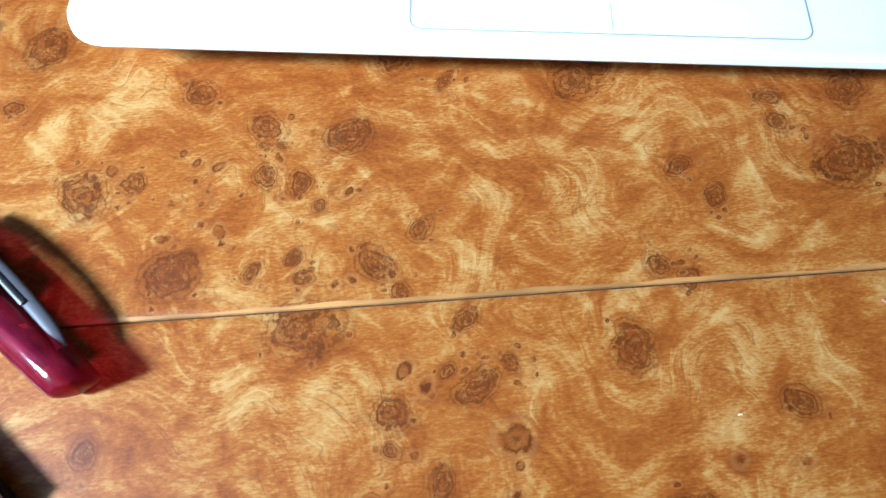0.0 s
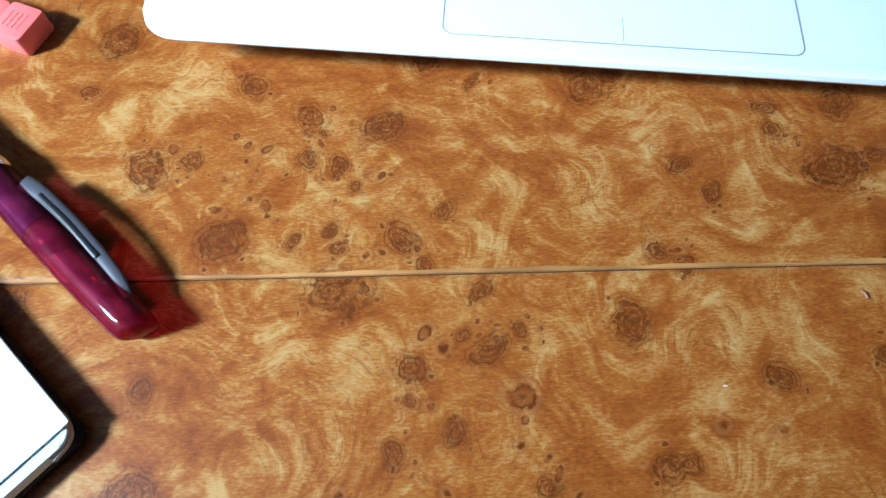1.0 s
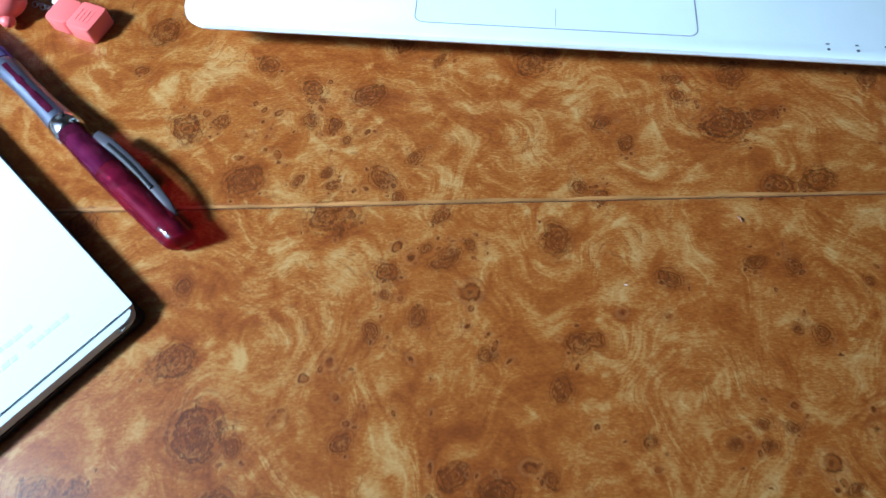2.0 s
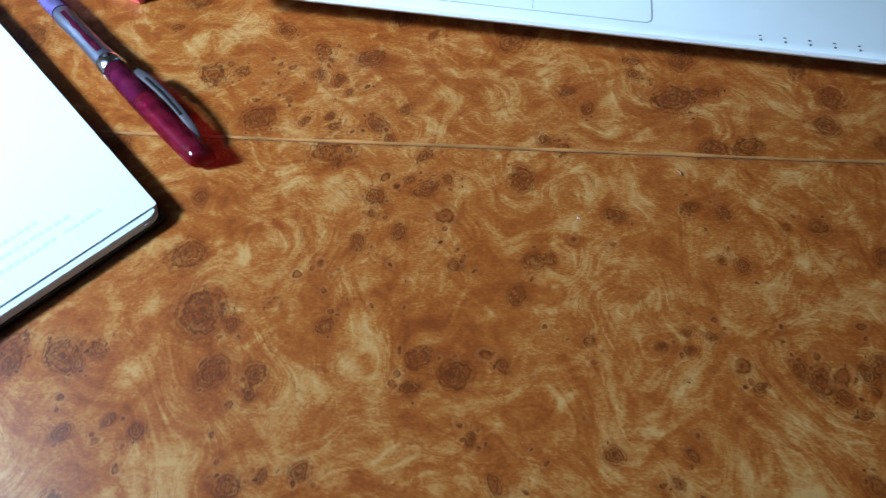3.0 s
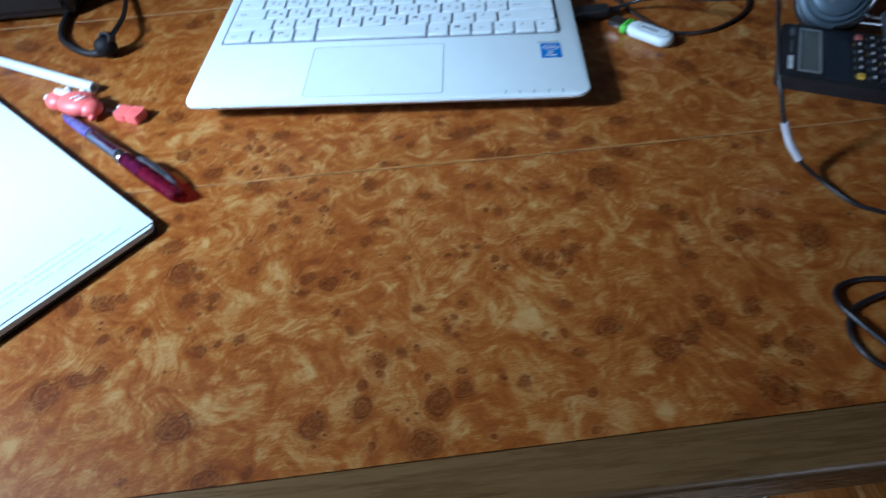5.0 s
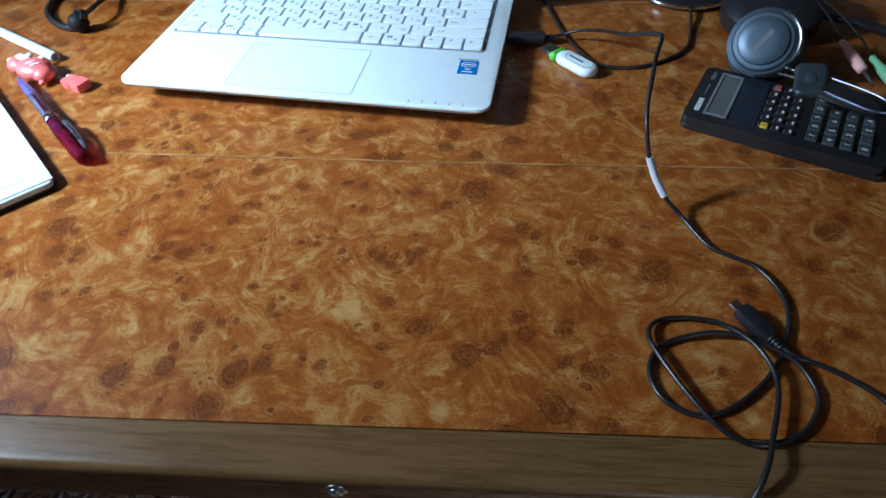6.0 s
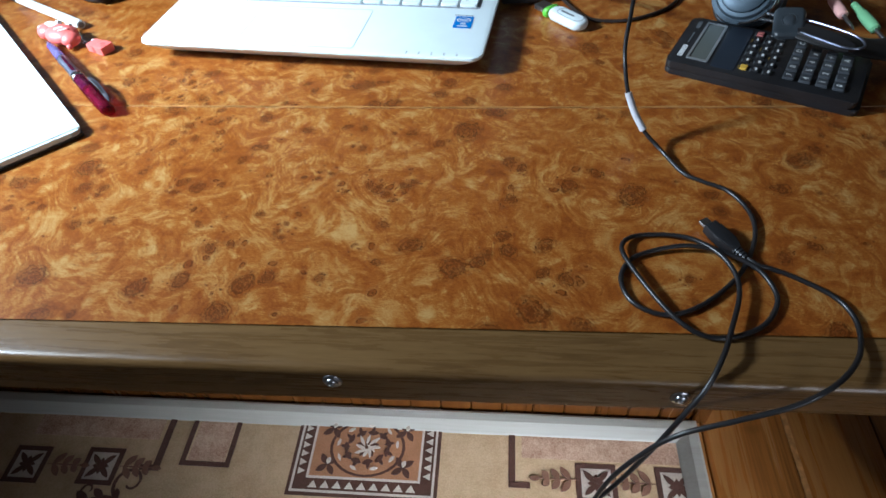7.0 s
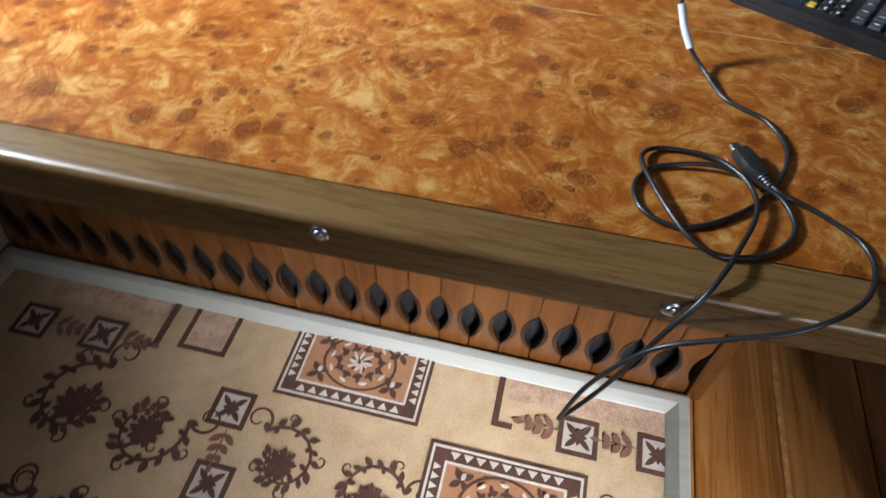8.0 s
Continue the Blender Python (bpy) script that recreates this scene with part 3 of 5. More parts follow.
for _x, _y, _r in _knots:
    # tiny pin eyes strewn about every burl
    for _i in range(_rng.choice((2, 3, 4, 6))):
        _a, _d = _rng.uniform(0, 6.283), _r * _rng.uniform(0.5, 1.2) + _rng.uniform(0.001, 0.005)
        _eyes.append((_x + _d * math.cos(_a), _y + _d * math.sin(_a), _rng.uniform(0.0005, 0.0010)))
_burls = [(x, y, max(r, 0.0016), _rng.uniform(0.85, 1.22), _rng.uniform(0, 3.14), _rng.uniform(0.55, 1.0)) for x, y, r in _knots]
_eyes = [(x, y, max(r, 0.0006), _rng.uniform(0.80, 1.25), _rng.uniform(0, 3.14), 1.0 if r > 0.0022 else _rng.uniform(0.45, 1.0)) for x, y, r in _eyes]
_pale = np.array(PALE_A + PALE_B + [p for p in ((_rng.uniform(TX0, TX1), _rng.uniform(0.02, TY1), _rng.uniform(4, 9)) for _i in range(260)) if not charted(p[0], p[1])])


def burl_fields(xy):
    """Flow, knot, eye, pale and blush fields of the burl veneer at plan points."""
    wob = np.array([(noise.noise((x * 60, y * 60, 3.1)), noise.noise((x * 60, y * 60, 8.7))) for x, y in xy]) * 0.0026
    low = np.array([noise.noise((x * 9, y * 9, 0.4)) * 0.050 + noise.noise((x * 24, y * 24, 5.0)) * 0.026 + noise.noise((x * 58, y * 58, 2.0)) * 0.008 for x, y in xy])
    p = xy + wob
    p = p + np.array([(noise.noise((x * 210, y * 210, 1.3)), noise.noise((x * 210, y * 210, 6.1))) for x, y in xy]) * 0.0011
    knot, eye, pale, blush = (np.zeros(len(p)) for _ in range(4))
    knot -= 1.0
    flow = p[:, 1] * 0.35 + p[:, 0] * 0.25 + low

    def window(x, y, w):
        return np.nonzero((np.abs(p[:, 0] - x) < w) & (np.abs(p[:, 1] - y) < w))[0]

    def oval(near, x, y, r, k, a):
        u, v = p[near, 0] - x, p[near, 1] - y
        c, t = math.cos(a), math.sin(a)
        return np.sqrt(((u * c + v * t) / k) ** 2 + ((v * c - u * t) * k) ** 2) / r

    for x, y, r, k, a, deep in _burls:
        near = window(x, y, 5 * r + 0.006)
        d = oval(near, x, y, r, k, a)
        knot[near] = np.maximum(knot[near], np.clip(1.0 - d, -1, 1))
        blush[near] = np.maximum(blush[near], deep * np.exp(-(d / 1.6) ** 2))
        flow[near] += (0.9 * r + 0.0014) * np.exp(-(d / 2.1) ** 2)
    for x, y, r, k, a, deep in _eyes:
        near = window(x, y, 4 * r + 0.001)
        d = oval(near, x, y, r, k, a)
        eye[near] = np.maximum(eye[near], deep * np.exp(-0.9 * d * d))
        blush[near] = np.maximum(blush[near], 0.45 * np.exp(-(d / 2.6) ** 2))
        flow[near] += 0.8 * r * np.exp(-(d / 2.2) ** 2)
    for x, y, r in _pale:
        r = r * 0.00125
        near = window(x, y, 3 * r)
        d2 = (p[near, 0] - x) ** 2 + (p[near, 1] - y) ** 2
        pale[near] = np.maximum(pale[near], np.exp(-d2 / (r * r)))
    return flow, knot, eye, pale, blush


def rail_inner(x):
    """The rail's rear border, not quite parallel to its nose."""
    return 0.0234 + 0.0115 * x


def joint_skew(x):
    """How far the front joint strays from a straight line along the table."""
    return -0.014 * x if x < 0.12 else -0.0017 + 0.003 * (x - 0.12)


def table_leaf(parent, y0, y1):
    """One veneered leaf: a sheet, finest in the middle of the table, with eased edges."""
    def line(a, b, f0, f1):
        out, v = [a, a + 0.0008], a + 0.002
        while v < b - 0.002:
            out.append(v)
            v += 0.0008 if f0 < v < f1 else 0.006
        return out + [b - 0.0008, b]
    xs, ys = line(TX0, TX1, -0.26, 0.42), line(y0, y1, 0.0, 0.31)
    nx, ny = len(xs), len(ys)
    X, Y = np.meshgrid(xs, ys)
    if abs(y1 - SEAM) < 0.01 or abs(y0 - SEAM) < 0.01:
        reach = (Y - y0) / (y1 - y0) if abs(y1 - SEAM) < 0.01 else (y1 - Y) / (y1 - y0)
        Y = Y + np.vectorize(joint_skew)(X) * reach
    if y0 < 0.1:
        Y = Y + (rail_inner(X) + 0.0004 - y0) * (y1 - Y) / (y1 - y0)
    Z = np.full(X.shape, TOP)
    Z[0, :] = TOP if y0 < 0.1 else TOP - 0.0003
    Z[-1, :] = TOP - 0.0003
    Z[:, 0] = Z[:, -1] = TOP - 0.0006
    v = np.stack([X.ravel(), Y.ravel(), Z.ravel()], 1)
    idx = np.arange(nx * ny).reshape(ny, nx)
    f = np.stack([idx[:-1, :-1], idx[:-1, 1:], idx[1:, 1:], idx[1:, :-1]], -1).reshape(-1, 4)
    me = bpy.data.meshes.new("leaf")
    me.from_pydata(v.tolist(), [], f.tolist())
    for name, values in zip(("flow", "knot", "eye", "pale", "blush"), burl_fields(v[:, :2])):
        me.attributes.new(name, "FLOAT", "POINT").data.foreach_set("value", values.astype(np.float32))
    me.materials.append(BURL)
    me.shade_smooth()
    ob = new("leaf", me)
    ob.parent = parent
    part("leaf_core", box(TX0, y0 + 0.022, TOP - 0.022, TX1, y1 - 0.003, TOP - 0.0008), EDGE_GLOW, ob, "pale cut edge under the veneer", smooth=False)


SEAM, SEAM_2 = 0.2346, 0.4900
table = thing("desk_table", "desk with glossy burl-wood laminate leaves and walnut front edge", "table")
table_leaf(table, 0.0270, SEAM - 0.0001)
table_leaf(table, SEAM + 0.0009, SEAM_2 - 0.0005)
table_leaf(table, SEAM_2 + 0.0007, TY1)


def edge_profile():
    """The walnut front rail: flat top, rounded nose, upright face, slightly tapered along the table."""
    def section(x):
        back, low = rail_inner(x), 0.7168 + 0.018 * x
        pts = [(back, TOP - 0.0005), (0.004, TOP - 0.0008)]
        for i in range(7):
            a = radians(90 + 15 * i)
            pts.append((0.002 + 0.005 * math.cos(a), TOP - 0.006 + 0.005 * math.sin(a)))
        return pts + [(-0.003, low + 0.0028), (0.0, low), (back + 0.010, low), (back + 0.010, TOP - 0.0016), (back, TOP - 0.0016)]
    bm = bmesh.new()
    rows = [[bm.verts.new((x, y, z)) for y, z in section(x)] for x in (TX0, TX1)]
    n = len(rows[0])
    for i in range(n):
        bm.faces.new((rows[0][i], rows[0][(i + 1) % n], rows[1][(i + 1) % n], rows[1][i]))
    bm.faces.new(rows[0][::-1])
    bm.faces.new(rows[1])
    return bm


def along_joint(y, profile):
    """A strip that follows a leaf joint; profile gives its section at a place along it."""
    bm = bmesh.new()
    rows = []
    for k in range(561):
        x = TX0 + (TX1 - TX0) * k / 560
        yy = y + (joint_skew(x) if y < 0.3 else 0.0)
        rows.append([bm.verts.new((x, yy + a, TOP + z)) for a, z in profile(x)])
    n = len(rows[0])
    for a, b in zip(rows[:-1], rows[1:]):
        for i in range(n):
            bm.faces.new((a[i], a[(i + 1) % n], b[(i + 1) % n], b[i]))
    bm.faces.new(rows[0])
    bm.faces.new(rows[-1][::-1])
    return bm


def lip_section(x):
    """The rubbed lip of a leaf, its bevel highlight put into the colour, now wider and now narrower."""
    w = max(0.0001, 0.00065 + 0.0007 * noise.noise((x * 38, 0.3, 0.2)) + 0.0005 * noise.noise((x * 140, 1.7, 0.2)))
    return (0.0004, -0.002), (0.0004, -0.0002), (0.0006, 0.00010), (0.0008 + w, 0.00014), (0.0009 + w, -0.001), (0.0009, -0.002)


# The joint's gap is filled; its shade is put into the strip's dark colour.
def gap_section(x):
    return (-0.0008, -0.004), (-0.0008, -0.0012), (-0.0001, -0.0006), (0.0004, -0.0006), (0.0012, -0.0012), (0.0012, -0.004)


for _y in (SEAM, SEAM_2):
    part("edge_strip", along_joint(_y, lip_section), LIP, table, "pale worn edge along the leaf joint, bevel highlight in its colour")
    part("joint_bed", along_joint(_y, gap_section), JOINT_SHADE, table, "dark strip for the shade in the leaf joint")
part("front_rail", edge_profile(), VENEER, table, "walnut veneered front rail with rounded nose")
for _n, (_x, _z) in enumerate(((-0.40, 0.740), (0.0813, 0.7392), (0.2620, 0.7362), (0.60, 0.737))):
    _s = part("screw", lathe([(0.0066, 0), (0.0066, 0.0006), (0.0058, 0.0013), (0.0042, 0.0014), (0.0040, 0.0022), (0.0030, 0.0030), (0.0010, 0.0032)], 24),
              STEEL, table, "steel screw with washer", at=pose(_x, -0.0031, _z, 90, 0, 0) @ Matrix.Diagonal((0.80, 0.80, 0.9, 1)))
    _c = box(-0.0022, -0.0004, 0.0029, 0.0022, 0.0004, 0.00335)
    box(-0.0004, -0.0022, 0.0029, 0.0004, 0.0022, 0.00337, bm=_c)
    part("cross_slot", moved(_c, pose(0, 0, 0, 0, 0, 20 + 25 * _n)), GROOVE, _s, smooth=False)
part("apron", box(TX0 + 0.06, 0.60, 0.64, TX1 - 0.06, 0.62, TOP - 0.022, 0.002), LEG_WOOD, table)
for _x in (TX0 + 0.03, TX1 - 0.09):
    for _y in (0.035, 0.70):
        part("leg", prism(rounded(_x, _y, _x + 0.055, _y + 0.055, 0.008, 3), 0, TOP - 0.0225, 0.002), LEG_WOOD, table)


# ---- the notebook ----
def notebook():
    nb = thing("notebook", "white paper pad with cyan print on a dark folder", "notebook", pose(-0.1520, 0.1965, TOP, 0, 0, 224.8))
    # local x runs along the lower edge, local -y along the long edge
    part("cover", prism(rounded(-0.0005, -0.300, 0.215, 0.0005, 0.003, 4), 0.0, 0.0026, 0.0006), BLACK, nb, "dark folder under the sheets")
    mid = part("lower_sheet", prism(rounded(0.0006, -0.297, 0.212, 0.0, 0.0045, 5), 0.0028, 0.0066, 0.0007), PAPER, nb, "lower white sheet with a worn corner")
    curl = tube([(0.0012, -0.0085, 0.0050), (0.0010, -0.0045, 0.0052), (0.0035, -0.0008, 0.0048), (0.0080, 0.0001, 0.0046)], 0.0012, 4, 8)
    part("page_edge", curl, PAGES, mid, "frayed grey page edge at the corner")
    top = part("top_sheet", prism(rounded(-0.0004, -0.297, 0.211, -0.0030, 0.0008, 3), 0.0067, 0.0073, 0.0002), PAPER, nb, "white top sheet")
    # Grey strip put in for the shadow under the top sheet's edge.
    part("gap_shade", box(0.004, -0.0029, 0.0064, 0.205, -0.0026, 0.00668), GROOVE, mid, "grey strip for the shadow gap along the top sheet's lower edge", smooth=False)
    rng = random.Random(5)
    for k, y in enumerate((-0.0150, -0.0205, -0.0260)):
        x = 0.016 + 0.010 * k
        bm = bmesh.new()
        while x < 0.165:
            w = rng.uniform(0.0016, 0.0030)
            if rng.random() > 0.14:
                box(x, y - rng.uniform(0.0006, 0.0009), 0.0073, x + w, y + 0.0008, 0.00741, bm=bm)
            x += w + 0.0007
        part("text_line", bm, CYAN, top, "pale cyan line of unreadable print", smooth=False)
    for k in range(2):
        part("clip", box(0.006, -0.285 + 0.004 * k, 0.0073, 0.014, -0.2835 + 0.004 * k, 0.0082, 0.0002), STEEL, nb, "small steel clip at the sheet's corner")


notebook()


# ---- the laptop ----
def laptop():
    w, d, h = 0.307, 0.200, 0.0180
    lap = thing("laptop", "open white netbook with chiclet keyboard and blue sticker", "laptop", pose(-0.1530, 0.3098, TOP, 0, 0, -6.6))
    y0 = -0.0022
    base = part("base", loft([(rounded(0.002 + i, y0 + i, w - i, y0 + d - 0.4 * i, 0.0115 - 0.4 * min(i, 0.012), 10), zz) for i, zz in
                      ((0.0185, 0.0010), (0.0160, 0.0028), (0.0102, 0.0070), (0.0048, 0.0112), (0.0012, 0.0142), (0.0002, 0.0158), (0.0006, h - 0.0005), (0.0016, h))]), WHITE, lap, "glossy white plastic deck with undercut rim")
    for fx in (0.045, w - 0.05):
        for fy in (0.045, d - 0.03):
            part("rubber_foot", lathe([(0.005, 0), (0.005, 0.0016)], 12), BLACK, lap, at=pose(fx, fy, 0))
    part("touchpad", prism(rounded(0.0924, 0.0052, 0.1972, 0.0724, 0.003, 5), h - 0.001, h + 0.0001), WHITE, lap)
    part("touchpad_groove", frame_strip(0.0918, 0.0046, 0.1978, 0.0730, 0.0036, 0.0004, h - 0.001, h + 0.00012), GROOVE, lap, "thin grey outline round the touchpad")
    part("touchpad_divider", box(0.1449, 0.0060, h, 0.14515, 0.0150, h + 0.00012), GROOVE, lap, smooth=False)
    st = part("sticker", prism(rounded(0.2742, 0.0465, 0.2900, 0.0672, 0.001, 3), h, h + 0.0003), STICKER, lap, "blue sticker with a white oval")
    ov = bmesh.new()
    n = 24
    for i in range(n):
        a, b = 2 * math.pi * i / n, 2 * math.pi * (i + 1) / n
        q = [(0.2821 + r * 0.0062 * math.cos(t), 0.0605 + r * 0.0040 * math.sin(t), h + 0.00042) for r, t in ((1, a), (1, b), (0.84, b), (0.84, a))]
        ov.faces.new([ov.verts.new(c) for c in q])
    for k, ww in enumerate((0.0076, 0.0045, 0.0088)):
        y = (0.0600, 0.0530, 0.0492)[k]
        box(0.2821 - ww / 2, y, h + 0.0003, 0.2821 + ww / 2, y + 0.0014, h + 0.00042, bm=ov)
    part("sticker_print", ov, INK, st, "white oval and bars", smooth=False)
    bars = bmesh.new()
    for k in range(7):
        box(0.2725 + k * 0.0024, 0.0685, h, 0.2742 + k * 0.0024, 0.0697, h + 0.0002, bm=bars)
    part("small_print", bars, PRINT, lap, "tiny grey unreadable print", smooth=False)
    for k in range(5):
        part("status_icon", lathe([(0.0006, 0), (0.0006, 0.0002)], 8), PRINT, lap, at=pose(0.2440 + k * 0.0105, 0.0020, h))
        part("status_icon", box(-0.0006, -0.0003, 0, 0.0006, 0.0003, 0.0002), PRINT, lap, smooth=False, at=pose(0.2440 + k * 0.0105, 0.0045, h))
    # keyboard
    ku0, ku1, kv0, pitch = 0.0125, 0.2905, 0.0835, 0.0178
    part("keyboard_well", prism(rounded(ku0 - 0.002, kv0 - 0.0018, ku1 + 0.002, kv0 + 6 * pitch - 0.002, 0.003, 4), h - 0.002, h + 0.0002), KEY_WELL, lap, "shallow pale grey key well")
    rows = [
        ("Ctrl 1.25|Fn 1|W 1|Alt 1|_ 5.1|Alt 1|M 1|Ctrl 1|< 0.95|^ 0.95|> 0.95"),
        ("Shift 2.0|Z 1|X 1|C 1|V 1|B 1|N 1|M 1|, 1|. 1|/ 1|Shift 2.5"),
        ("Caps 1.5|A 1|S 1|D 1|F 1|G 1|H 1|J 1|K 1|L 1|; 1|' 1|Enter 2.0"),
        ("Tab 1.25|Q 1|W 1|E 1|R 1|T 1|Y 1|U 1|I 1|O 1|P 1|[ 1|] 1|\\ 1.25"),
        ("` 0.85|1 1|2 1|3 1|4 1|5 1|6 1|7 1|8 1|9 1|0 1|- 1|= 1|Back 1.65"),
        ("esc 1|F1 1|F2 1|F3 1|F4 1|F5 1|F6 1|F7 1|F8 1|F9 1|F10 1|F11 1|F12 1|ins 1|del 1"),
    ]
    second = dict(zip("QWERTYUIOP[]ASDFGHJKL;'ZXCVBNM,.", "ЙЦУКЕНГШЩЗХЪФЫВАПРОЛДЖЭЯЧСМИТЬБЮ"))
    cache = {}
    for r, text in enumerate(rows):
        keys = [k.rsplit(" ", 1) for k in text.split("|")]
        unit = (ku1 - ku0) / sum(float(k[1]) for k in keys)
        x, y = ku0, kv0 + r * pitch
        for legend, size in keys:
            wide = float(size) * unit
            key_id = round(wide, 5)
            if key_id not in cache:
                kb = prism(rounded(0.0010, 0.0008, wide - 0.0010, pitch - 0.0012, 0.0012, 3), 0, 0.0028, 0.0004, seg=1)
                cache[key_id] = finish("key", kb, WHITE_KEY, True)
            key = shared("key", cache[key_id], lap, pose(x, y, h - 0.0003))
            if legend in ("Shift", "Ctrl", "Alt", "Fn", "Caps", "Enter", "Tab", "Back", "esc", "ins", "del"):
                letters(legend.lower(), 0.0034, PRINT, key, pose(min(wide / 2, 0.008), pitch * 0.42, 0.0028))
            elif legend != "_":
                letters(legend, 0.0062, PRINT, key, pose(wide * 0.36, pitch * 0.55, 0.0028), bold=0.00006)
                if legend in second:
                    letters(second[legend], 0.0044, PRINT, key, pose(wide * 0.68, pitch * 0.34, 0.0028))
            x += wide
    # lid
    lid = part("lid", moved(prism(rounded(0, 0, w, 0.200, 0.009, 6), 0, 0.006, 0.002), pose(0, 0, 0)), WHITE, lap, "white lid opened past upright", at=pose(0, y0 + d - 0.006, h, 108, 0, 0))
    lid.matrix_local = pose(0, y0 + d - 0.001, h + 0.001, 106, 0, 0)
    part("bezel", frame_strip(0.003, 0.006, w - 0.003, 0.197, 0.006, 0.013, 0.006, 0.0068), WHITE_KEY, lid)
    part("screen", prism(rounded(0.016, 0.019, w - 0.016, 0.184, 0.001, 2), 0.0055, 0.0062), SCREEN, lid, "dark switched-off screen")
    hinge = bmesh.new()
    for cx in (0.05, w - 0.05):
        join(hinge, moved(lathe([(0.004, -0.022), (0.0045, -0.020), (0.0045, 0.020), (0.004, 0.022)], 14), pose(cx, y0 + d - 0.002, h - 0.0005, 0, 90, 0)))
    part("hinge", hinge, KEY_WELL, lap)


laptop()


# ---- pens ----
def ballpoint():
    pen = thing("ballpoint_pen", "clear magenta and lilac retractable pen with chrome ring", "pen", pose(-0.2525, 0.3310, TOP + 0.0058, 0, 0, -44.8) @ Matrix.Diagonal((0.975, 0.87, 0.87, 1)))
    lie = pose(0, 0, 0, 0, 90, 0)
    part("tip", moved(lathe([(0.0008, -0.001), (0.0012, 0.002), (0.0024, 0.005)], 16), lie), STEEL, pen)
    part("grip", moved(lathe([(0.0022, 0.004), (0.0036, 0.012), (0.0048, 0.026), (0.0051, 0.036), (0.0050, 0.044)], 26), lie), LILAC, pen, "clear lilac front section")
    part("sleeve", moved(lathe([(0.0048, 0.0445), (0.0055, 0.047), (0.0050, 0.060), (0.0053, 0.076), (0.0060, 0.086)], 26), lie), BLUE_STEEL, pen, "waisted blue silver grip sleeve")
    part("sleeve_slot", tube([(0.049, 0.0, 0.0046), (0.060, 0.0, 0.0042), (0.074, 0.0, 0.0045), (0.083, 0.0, 0.0050)], 0.0019, 4, 10, flat=0.5), MAUVE, pen, "clear plum strip in the grip sleeve")
    part("ring", moved(lathe([(0.0060, 0.0862), (0.0066, 0.087), (0.0066, 0.0925), (0.0061, 0.0932)], 28), lie), CHROME, pen, "chrome ring")
    part("barrel", moved(lathe([(0.0060, 0.0935), (0.0065, 0.108), (0.0067, 0.118)], 28), lie), MAUVE, pen, "clear purple barrel")
    cap = lathe([(0.0067, 0.1182), (0.0066, 0.136), (0.0064, 0.150), (0.0061, 0.1575), (0.0056, 0.1602), (0.0046, 0.1608)], 28)
    for v in cap.verts:
        if v.co.z > 0.145:
            v.co.z += 0.42 * v.co.y
    part("end_cap", moved(cap, lie), MAGENTA, pen, "clear magenta end with slanted tip")
    part("refill", moved(lathe([(0.0022, 0.010), (0.0022, 0.094), (0.0036, 0.096), (0.0036, 0.118), (0.0020, 0.128), (0.0024, 0.150)], 14), pose(0, -0.0017, 0) @ lie), VIOLET, pen, "violet refill and spring")
    bead = ball((0.123, -0.0006, 0.0016), 0.0044)
    part("catch", bead, VIOLET, pen)
    clip = tube([(0.103, 0.0058, 0.0034), (0.112, 0.0074, 0.0044), (0.130, 0.0078, 0.0046), (0.1450, 0.0066, 0.0038), (0.152, 0.0048, 0.0026)], (0.0027, 0.0015), 5, 12, flat=0.36)
    blade = part("clip", clip, CLIP, pen, "grey pocket clip with a dark slot")
    part("clip_slot", tube([(0.111, 0.0066, 0.0052), (0.124, 0.0069, 0.0056), (0.138, 0.0063, 0.0052)], 0.0010, 4, 8, flat=0.4), BLACK, blade)


ballpoint()


def felt_pen():
    pen = thing("felt_pen", "slim white felt pen with black cap end", "pen", pose(-0.2375, 0.3665, TOP + 0.0044, 0, 0, 149.5))
    lie = pose(0, 0, 0, 0, 90, 0)
    part("barrel", moved(lathe([(0.0032, 0.0), (0.0041, 0.0006), (0.0043, 0.003), (0.0043, 0.112), (0.0041, 0.1135)], 26), lie), WHITE_KEY, pen)
    part("end_plug", moved(lathe([(0.0016, -0.0006), (0.0028, -0.0003), (0.0030, 0.0002)], 18), lie), KEY_WELL, pen)
    part("cap", moved(lathe([(0.0040, 0.1138), (0.0044, 0.115), (0.0042, 0.150), (0.0034, 0.154)], 26), lie), BLACK, pen, "black cap")


felt_pen()


